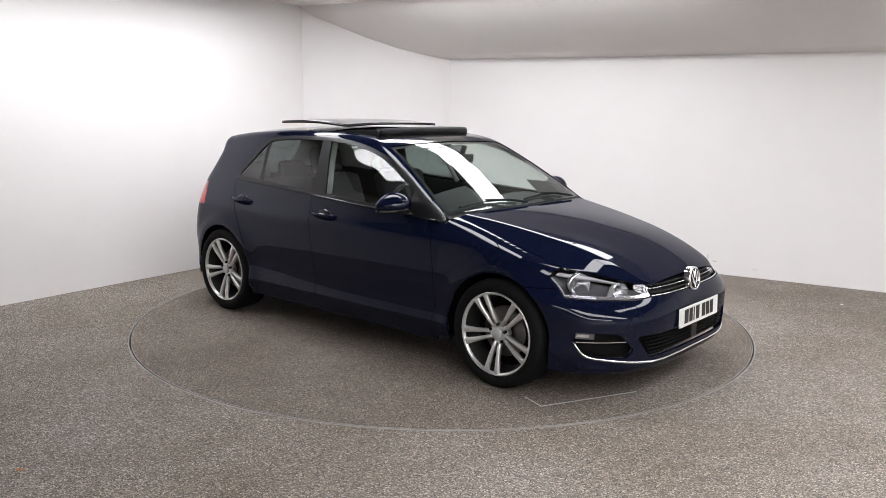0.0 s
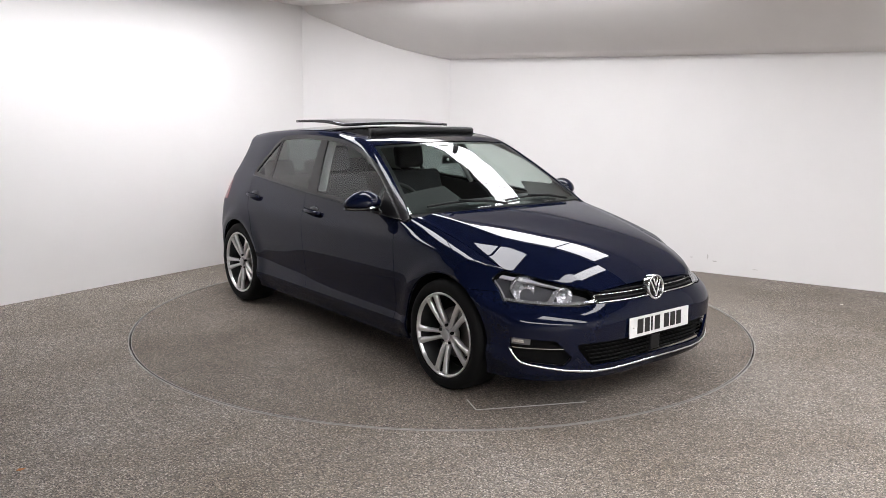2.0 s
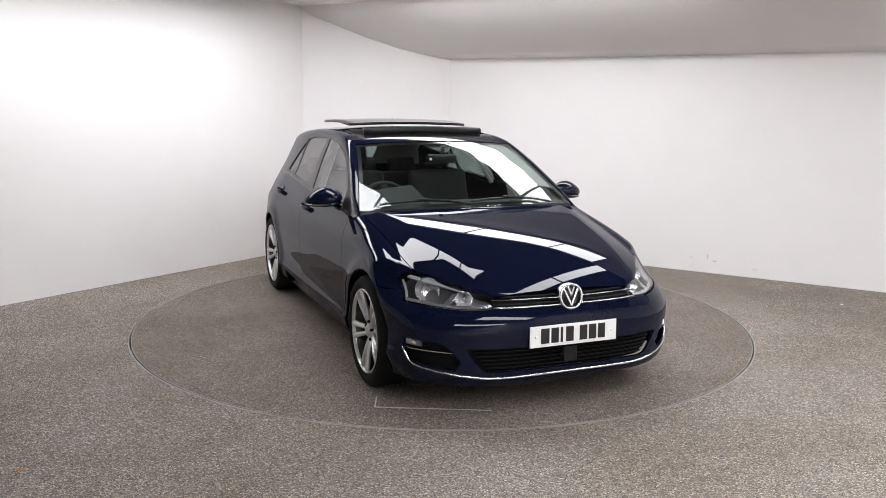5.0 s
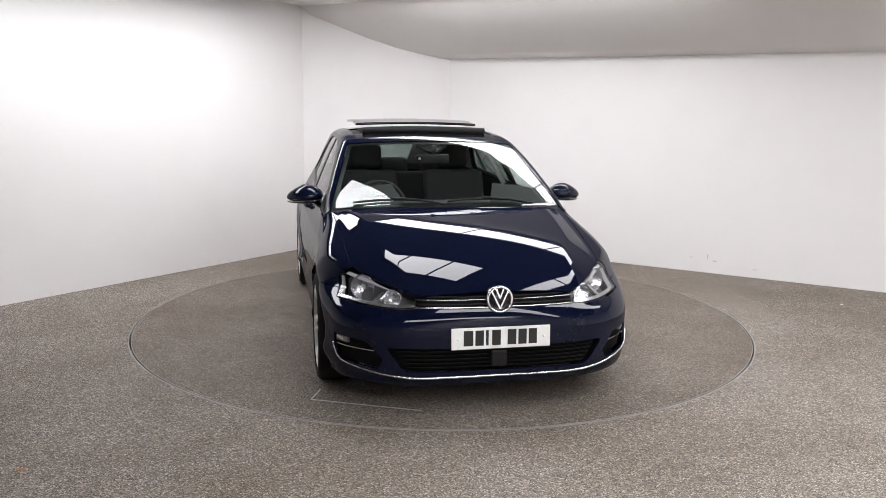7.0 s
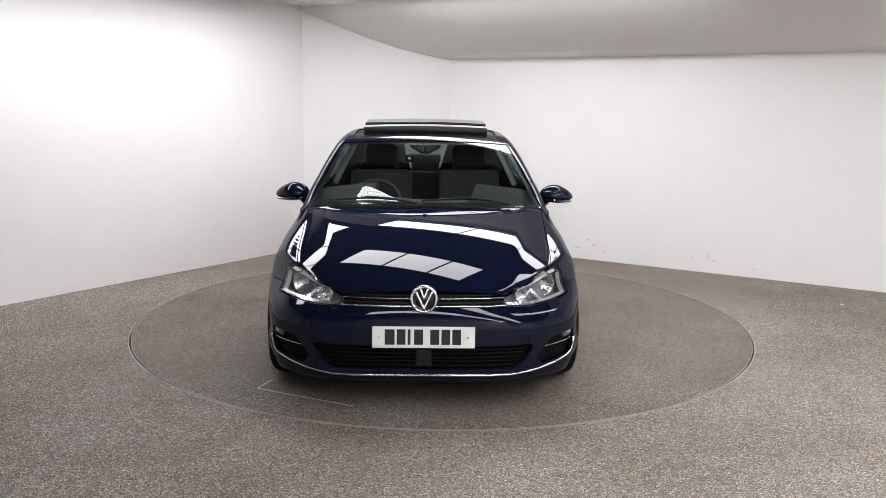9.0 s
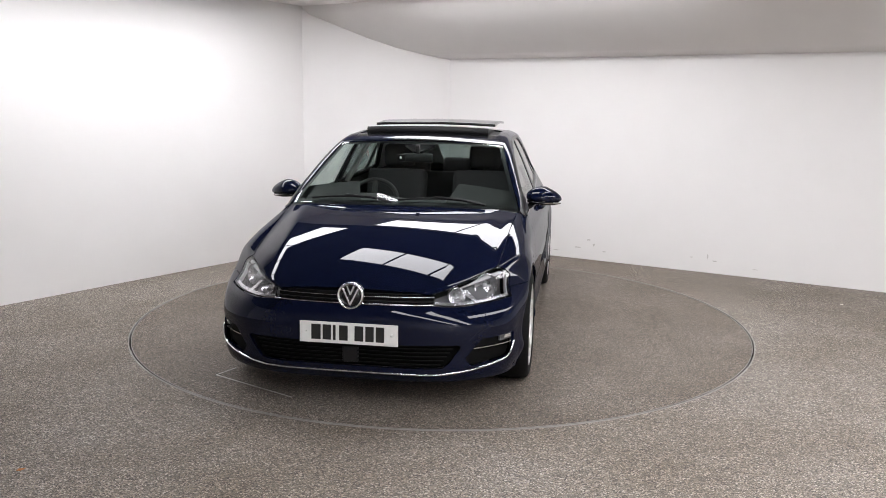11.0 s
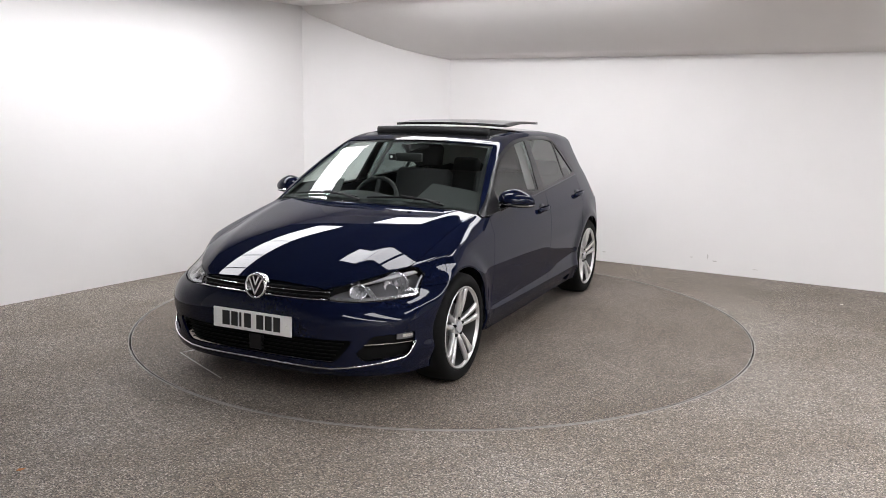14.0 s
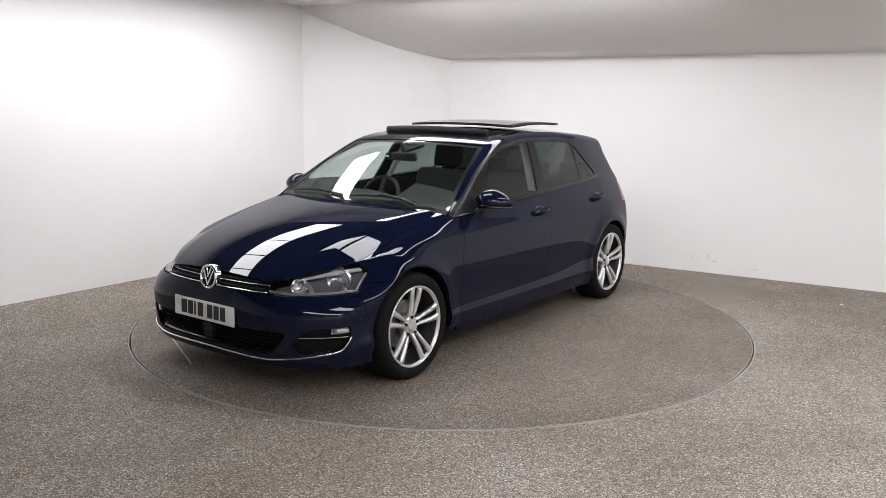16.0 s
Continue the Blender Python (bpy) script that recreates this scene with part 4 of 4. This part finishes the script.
def build_wheel(car, ax, s):
    m = Matrix.Translation((ax + AX, AY + s * 0.775, WR)) @ (Matrix() if s > 0 else pose(0, 0, 0, 0, 0, 180))
    wheel = new("wheel")
    wheel.parent = car
    wheel.matrix_local = m
    bm = bmesh.new()
    lathe(bm, [(0.224, -0.095), (0.240, -0.106), (0.270, -0.116), (0.300, -0.108), (0.313, -0.092), (0.318, -0.06), (0.3185, 0.0), (0.318, 0.06), (0.313, 0.092), (0.300, 0.108), (0.288, 0.1135),
               (0.272, 0.116), (0.256, 0.1125), (0.246, 0.107), (0.238, 0.098)], 72)
    smooth_by_angle(bm, 50)
    part("tyre", bm, RUBBER_M, wheel, "black low-profile tyre")
    bm = bmesh.new()
    lathe(bm, [(0.236, 0.094), (0.2425, 0.104), (0.242, 0.109), (0.236, 0.1105), (0.231, 0.107), (0.226, 0.092)], 72)
    smooth_by_angle(bm, 40)
    rim = part("rim", bm, ALLOY_M, wheel, "silver alloy rim with five twin spokes")
    bm = bmesh.new()
    lathe(bm, [(0.226, 0.092), (0.218, 0.05), (0.205, -0.06), (0.215, -0.095)], 72)
    smooth_by_angle(bm, 40)
    part("rim_barrel", bm, ALLOY_IN, rim, "inner barrel of the rim, its shade put into the colour")
    for k in range(5):
        for side in (-1, 1):
            bm = bmesh.new()
            # a blade spoke, thick at the hub and flaring to the rim
            rows = []
            for t, half, dep in ((0.0, 0.0110, 0.034), (0.25, 0.0120, 0.032), (0.6, 0.0150, 0.028), (0.9, 0.0190, 0.024), (1.0, 0.024, 0.022)):
                r = 0.045 + t * (0.229 - 0.045)
                mid = side * (0.0135 + t * 0.024)
                face = 0.094 + 0.012 * math.sin(t * math.pi * 0.5) - 0.018 * (1 - t) ** 2
                rows.append([(mid - half, face - 0.012, r), (mid - half * 0.55, face, r), (mid + half * 0.55, face, r), (mid + half, face - 0.012, r), (mid + half * 0.7, face - dep, r), (mid - half * 0.7, face - dep, r)])
            rot = pose(0, 0, 0, 0, 72 * k + (30 if s < 0 else 67), 0)
            vs = [[bm.verts.new(rot @ Vector(p)) for p in row] for row in rows]
            for p, q in zip(vs, vs[1:]):
                for i in range(6):
                    bm.faces.new((p[i], p[(i + 1) % 6], q[(i + 1) % 6], q[i]))
            bm.faces.new(vs[0])
            bm.faces.new(vs[-1][::-1])
            smooth_by_angle(bm, 25)
            part("spoke", bm, ALLOY_M, rim)
    bm = bmesh.new()
    lathe(bm, [(0.062, 0.03), (0.062, 0.066), (0.056, 0.074), (0.044, 0.078), (0.038, 0.076), (0.0, 0.076)], 40)
    smooth_by_angle(bm, 40)
    hub = part("hub", bm, ALLOY_M, wheel)
    bm = bmesh.new()
    lathe(bm, [(0.033, 0.079), (0.033, 0.090), (0.029, 0.093), (0.0, 0.094)], 32)
    smooth_by_angle(bm, 40)
    part("hub_cap", bm, LAMP_GREY, hub, "grey hub cap")
    for k in range(5):
        a = radians(72 * k + 90)
        bm = bmesh.new()
        lathe(bm, [(0.009, 0.070), (0.009, 0.086), (0.006, 0.088), (0.0, 0.086)], 10, Matrix.Translation((0.053 * math.cos(a), 0, 0.053 * math.sin(a))))
        part("wheel_bolt", bm, BLACK_PLASTIC, hub)
    bm = bmesh.new()
    lathe(bm, [(0.05, 0.012), (0.145, 0.012), (0.147, 0.010), (0.147, -0.010), (0.05, -0.010)], 48)
    smooth_by_angle(bm, 40)
    part("brake_disc", bm, DISC_BRAKE, wheel, "steel brake disc")
    # plain black disc added to darken the space behind the spokes
    bm = bmesh.new()
    lathe(bm, [(0.206, -0.02), (0.0, -0.02)], 48)
    part("wheel_backing", bm, VENT_M, wheel)
    return wheel


# ---- mirrors, wipers, roof parts, cabin ----


def build_mirror(car, s):
    """Door mirror: a rounded cap over a black foot, the reflecting pane facing back."""
    c = Vector((-0.795 + AX, AY + s * 0.905, 0.985))
    bm = bmesh.new()
    bmesh.ops.create_uvsphere(bm, u_segments=36, v_segments=20, radius=1.0)
    for v in bm.verts:
        x, y, z = v.co
        k = 1 - 0.30 * max(0.0, y * s)            # narrower towards the tip
        xx = (0.105 if x > 0 else 0.075) * x * k
        zz = 0.078 * z * k * (1.0 if z > 0 else 0.55)
        v.co = (c.x + xx - 0.020 * y * s, c.y + 0.118 * y, c.z + zz - 0.008 * y * s)
    smooth_by_angle(bm, 80)
    cap = part("door_mirror", bm, PAINT_M, car, "dark blue door mirror with black foot")
    bm = bmesh.new()
    bmesh.ops.create_uvsphere(bm, u_segments=36, v_segments=12, radius=1.0)
    for v in bm.verts:
        x, y, z = v.co
        k = 1 - 0.30 * max(0.0, y * s)
        v.co = (c.x + (0.108 if x > 0 else 0.075) * x * k - 0.020 * y * s, c.y + 0.115 * y, c.z - 0.026 + 0.020 * z * k - 0.008 * y * s)
    smooth_by_angle(bm, 80)
    part("mirror_base", bm, BLACK_GLOSS, cap)
    bm = bmesh.new()
    tube(bm, [(c.x + 0.100 * math.cos(a) - 0.02 * math.sin(a), c.y + s * 0.106 * math.sin(a), c.z - 0.021 - 0.008 * math.sin(a)) for a in [radians(-20 + 11 * k) for k in range(10)]], 0.005, 6)
    part("indicator_strip", bm, CHROME_M, cap, "bright indicator strip")
    bm = bmesh.new()
    tube(bm, [(c.x + 0.01, c.y - s * 0.06, c.z - 0.03), (c.x + 0.05, c.y - s * 0.10, c.z - 0.055), (c.x + 0.10, c.y - s * 0.15, c.z - 0.075)], 0.026, 10, 0.7)
    smooth_by_angle(bm, 60)
    part("mirror_foot", bm, BLACK_GLOSS, cap)
    bm = bmesh.new()
    box(bm, (0.004, 0.125, 0.060), (c.x - 0.058, c.y - s * 0.01, c.z + 0.008), bevel=0.0015)
    part("mirror_glass", bm, CHROME_M, cap, "mirror pane")


def build_roof_parts(car):
    # wind deflector
    bm = bmesh.new()
    pts = [(-1.305 - 0.05 * (abs(y) / 0.45) ** 2 + AX + 0.03, y + AY, 1.410 - 0.012 * (y / 0.45) ** 2) for y in np.linspace(-0.458, 0.458, 25)]
    rows = []
    for x, y, z in pts:
        rows.append([bm.verts.new((x + dx, y, z + dz)) for dx, dz in ((0.0, -0.03), (0.004, 0.012), (-0.012, 0.028), (-0.06, 0.026), (-0.045, -0.03))])
    for p, q in zip(rows, rows[1:]):
        for i in range(5):
            bm.faces.new((p[i], p[(i + 1) % 5], q[(i + 1) % 5], q[i]))
    bm.faces.new(rows[0])
    bm.faces.new(rows[-1][::-1])
    smooth_by_angle(bm, 40)
    d = part("wind_deflector", bm, BLACK_PLASTIC, car, "raised black sunroof wind deflector")
    for s in (1, -1):
        bm = bmesh.new()
        vs = [(-1.33, 0.445, 1.412), (-1.33, 0.445, 1.365), (-1.72, 0.46, 1.385), (-1.72, 0.46, 1.405)]
        a = [bm.verts.new((x + AX, s * y + AY, z)) for x, y, z in vs]
        b = [bm.verts.new((x + AX, s * (y - 0.022) + AY, z)) for x, y, z in vs]
        bm.faces.new(a)
        bm.faces.new(b[::-1])
        for i in range(4):
            bm.faces.new((a[i], a[(i + 1) % 4], b[(i + 1) % 4], b[i]))
        part("deflector_arm", bm, BLACK_PLASTIC, d)
    # sliding glass, drawn back over the roof
    bm = bmesh.new()
    xs, ys = np.linspace(-2.405, -1.66, 16), np.linspace(-0.47, 0.47, 17)
    for zoff in (0.0, -0.018):
        for x in xs:
            for y in ys:
                bm.verts.new((x + AX, y + AY, 1.448 + 0.018 * sstep(np.array(-x), 1.66, 2.0) + 0.012 * (1 - (y / 0.47) ** 2) - 0.03 * max(0, (-x - 2.15)) + zoff))
    bm.verts.ensure_lookup_table()
    n, k = len(xs) * len(ys), len(ys)
    idx = lambda a, i, j: bm.verts[a * n + i * k + j]
    for a in (0, 1):
        for i in range(len(xs) - 1):
            for j in range(k - 1):
                bm.faces.new((idx(a, i, j), idx(a, i + 1, j), idx(a, i + 1, j + 1), idx(a, i, j + 1)))
    for i in range(len(xs) - 1):
        for j in (0, k - 1):
            bm.faces.new((idx(0, i, j), idx(0, i + 1, j), idx(1, i + 1, j), idx(1, i, j)))
    for j in range(k - 1):
        for i in (0, len(xs) - 1):
            bm.faces.new((idx(0, i, j), idx(0, i, j + 1), idx(1, i, j + 1), idx(1, i, j)))
    smooth_by_angle(bm, 40)
    part("sliding_roof", bm, BLACK_GLOSS, car, "open black glass sliding roof panel")
    # wipers
    for y0, y1, x0 in ((-0.10, -0.62, 0.0), (0.50, -0.02, 0.0)):
        bm = bmesh.new()
        pts = []
        for t in np.linspace(0, 1, 12):
            y = y0 + (y1 - y0) * t
            x = -0.432 - 0.145 * y * y - 0.02 * math.sin(math.pi * t)
            q, _ = lift(np.array([[x, y, 0.0]]), np.array([[0, 0, 1.0]]), 1.7)
            pts.append((q[0][0] + AX, q[0][1] + AY, q[0][2] + 0.010))
        tube(bm, pts, 0.007, 6)
        w = part("wiper", bm, BLACK_PLASTIC, car, "black wiper blade")
        bm = bmesh.new()
        tube(bm, [(pts[0][0] + 0.05, pts[0][1] + 0.05, pts[0][2] - 0.012), (pts[2][0] + 0.02, pts[2][1], pts[2][2] + 0.004), (pts[6][0], pts[6][1], pts[6][2] + 0.010)], 0.008, 6)
        part("wiper_arm", bm, BLACK_PLASTIC, w)


def build_seat(car, x, y, width=0.50, rear=False):
    bm = bmesh.new()
    box(bm, (0.52, width, 0.16), (x + AX, y + AY, 0.47), pose(0, 0, 0, 0, -8, 0), bevel=0.05, seg=3)
    smooth_by_angle(bm, 60)
    seat = part("rear_bench" if rear else "seat", bm, SEAT_M, car, "charcoal cloth seat")
    bm = bmesh.new()
    box(bm, (0.13, width, 0.60), (x - 0.32 + AX, y + AY, 0.70 if rear else 0.78), pose(0, 0, 0, 0, -20, 0), bevel=0.05, seg=3)
    smooth_by_angle(bm, 60)
    part("backrest", bm, SEAT_M, seat)
    for yy in ((-0.38, 0, 0.38) if rear else (0,)):
        bm = bmesh.new()
        box(bm, (0.10, 0.26, 0.19), (x - 0.475 + AX, y + yy + AY, 1.175 - (0.16 if rear else 0)), pose(0, 0, 0, 0, -12, 0), bevel=0.04, seg=3)
        smooth_by_angle(bm, 60)
        part("headrest", bm, SEAT_M, seat)


def build_cabin(car):
    bm = bmesh.new()
    prof = [(-0.52, 0.90), (-0.60, 0.935), (-0.85, 0.945), (-0.98, 0.93), (-1.03, 0.88), (-0.98, 0.60), (-0.55, 0.55)]
    rows = []
    for y in np.linspace(-0.72, 0.72, 21):
        hump = 0.03 * math.exp(-((y + 0.36) / 0.18) ** 2)
        rows.append([bm.verts.new((x + AX - 0.15 * abs(y) ** 2, y + AY, z + (hump if z > 0.9 else 0))) for x, z in prof])
    for p, q in zip(rows, rows[1:]):
        for i in range(len(prof) - 1):
            bm.faces.new((p[i], p[i + 1], q[i + 1], q[i]))
    bm.faces.new(rows[0])
    bm.faces.new(rows[-1][::-1])
    smooth_by_angle(bm, 50)
    part("dashboard", bm, DASH_M, car, "black soft-touch dashboard")
    # steering wheel, on the right-hand side
    m = Matrix.Translation((-1.12 + AX, -0.36 + AY, 0.875)) @ pose(0, 0, 0, 0, 0, 0) @ pose(0, 0, 0, 0, 65, 0) @ pose(0, 0, 0, 90, 0, 0)
    bm = bmesh.new()
    R, r = 0.182, 0.016
    lathe(bm, [(R + r * math.cos(2 * math.pi * k / 10), r * math.sin(2 * math.pi * k / 10)) for k in range(10)], 40, m, close=True)
    smooth_by_angle(bm, 60)
    w = part("steering_wheel", bm, DASH_M, car, "black steering wheel")
    bm = bmesh.new()
    lathe(bm, [(0.0, 0.03), (0.05, 0.028), (0.07, 0.01), (0.07, -0.03), (0.0, -0.05)], 24, m)
    for a in (0, 180, 270):
        box(bm, (0.14, 0.02, 0.04), m @ Vector((0.11 * math.cos(radians(a)), 0, 0.11 * math.sin(radians(a)))), m.to_3x3().to_4x4() @ pose(0, 0, 0, 0, -a, 0), bevel=0.006)
    part("wheel_hub", bm, DASH_M, w)
    build_seat(car, -1.55, 0.36)
    build_seat(car, -1.55, -0.36)
    build_seat(car, -2.40, 0.0, 1.25, True)
    bm = bmesh.new()
    box(bm, (0.03, 0.22, 0.065), (-0.985 + AX, AY, 1.222), pose(0, 0, 0, 0, 10, 0), bevel=0.014)
    box(bm, (0.03, 0.03, 0.10), (-0.985 + AX, AY, 1.268), pose(0, 0, 0, 0, 20, 0), bevel=0.008)
    smooth_by_angle(bm, 40)
    part("interior_mirror", bm, DASH_M, car, "black interior mirror")
    bm = bmesh.new()
    bmesh.ops.create_uvsphere(bm, u_segments=14, v_segments=8, radius=0.009, matrix=Matrix.Translation((-0.924 + AX, -0.111 + AY, 1.224)))
    smooth_by_angle(bm, 80)
    dot = part("sensor_dot", bm, PLATE_M, car, "small white round sensor by the mirror")
    bm = bmesh.new()
    box(bm, (0.012, 0.055, 0.050), (-0.942 + AX, -0.111 + AY, 1.222), pose(0, 0, 0, 0, 10, 0), bevel=0.004)
    part("sensor_pad", bm, TRIM_BLACK, dot)
    # inner shell: lining behind the panels, with openings for the panes
    for s in (1, -1):
        net = sheet("ring", -3.20, -0.62, -24, 74, 0.03, s)
        lining = lambda P: DLO(P[:, 0], P[:, 2])
        ws = lambda P: np.maximum(ws_edge(P) - 0.01, -1.13 - bowed(P))
        panel("pillar_lining", net, [lining, ws, lambda P: P[:, 2] - belt(P[:, 0]), lambda P: np.maximum(ay(P) - 0.46, np.abs(P[:, 0] + 1.56) - 0.22)], TRIM_M, car, "light grey pillar and roof lining", off=-0.035, skirt=0)
        panel("door_lining", net, [lambda P: belt(P[:, 0]) + 0.01 - P[:, 2], lambda P: P[:, 2] - 0.22, arch(WB, 0.375), arch(0, 0.385)], DASH_M, car, "black inner door lining", off=-0.035, skirt=0)
        net = sheet("ring", -0.66, 0.45, -24, 60, 0.03, s)
        panel("inner_wing", net, [arch(0, 0.385), lambda P: P[:, 2] - 0.24, lambda P: 0.5 - P[:, 0], lambda P: fender_top(P) - 0.02], BLACK_PLASTIC, car, off=-0.03, skirt=0)
    for s in (1, -1):
        bm = bmesh.new()
        tube(bm, [(-1.62 + AX, s * 0.705 + AY, 0.98), (-1.70 + AX, s * 0.60 + AY, 1.20), (-1.74 + AX, s * 0.53 + AY, 1.33)], 0.035, 8, 0.5)
        smooth_by_angle(bm, 60)
        part("pillar_trim", bm, TRIM_M, car, "light grey inner pillar trim")


def build_car():
    car = tagged(new("hatchback_car"), "dark blue five-door hatchback with open sunroof, on a turntable", "car")
    build_body(car)
    for ax in (0.0, WB):
        for s in (1, -1):
            build_wheel(car, ax, s)
    for s in (1, -1):
        build_mirror(car, s)
    build_roof_parts(car)
    build_cabin(car)
    return car


build_room()
build_lights()
build_marks()
TURNTABLE = build_turntable()
CAR = build_car()

# the turntable turns steadily, the car on it
TURN = [(0.0, -40.80), (1.0, -45.99), (2.0, -51.23), (3.0, -56.38), (4.2, -62.77), (6.3, -74.07), (7.5, -80.60), (9.2, -89.75), (11.3, -100.98), (13.0, -110.05), (14.5, -118.09), (16.0, -126.14)]


def motions():
    rows = [(t, pose(0, 0, 0, 0, 0, a)) for t, a in TURN]
    walk(CAR, rows)
    walk(TURNTABLE, rows)


motions()
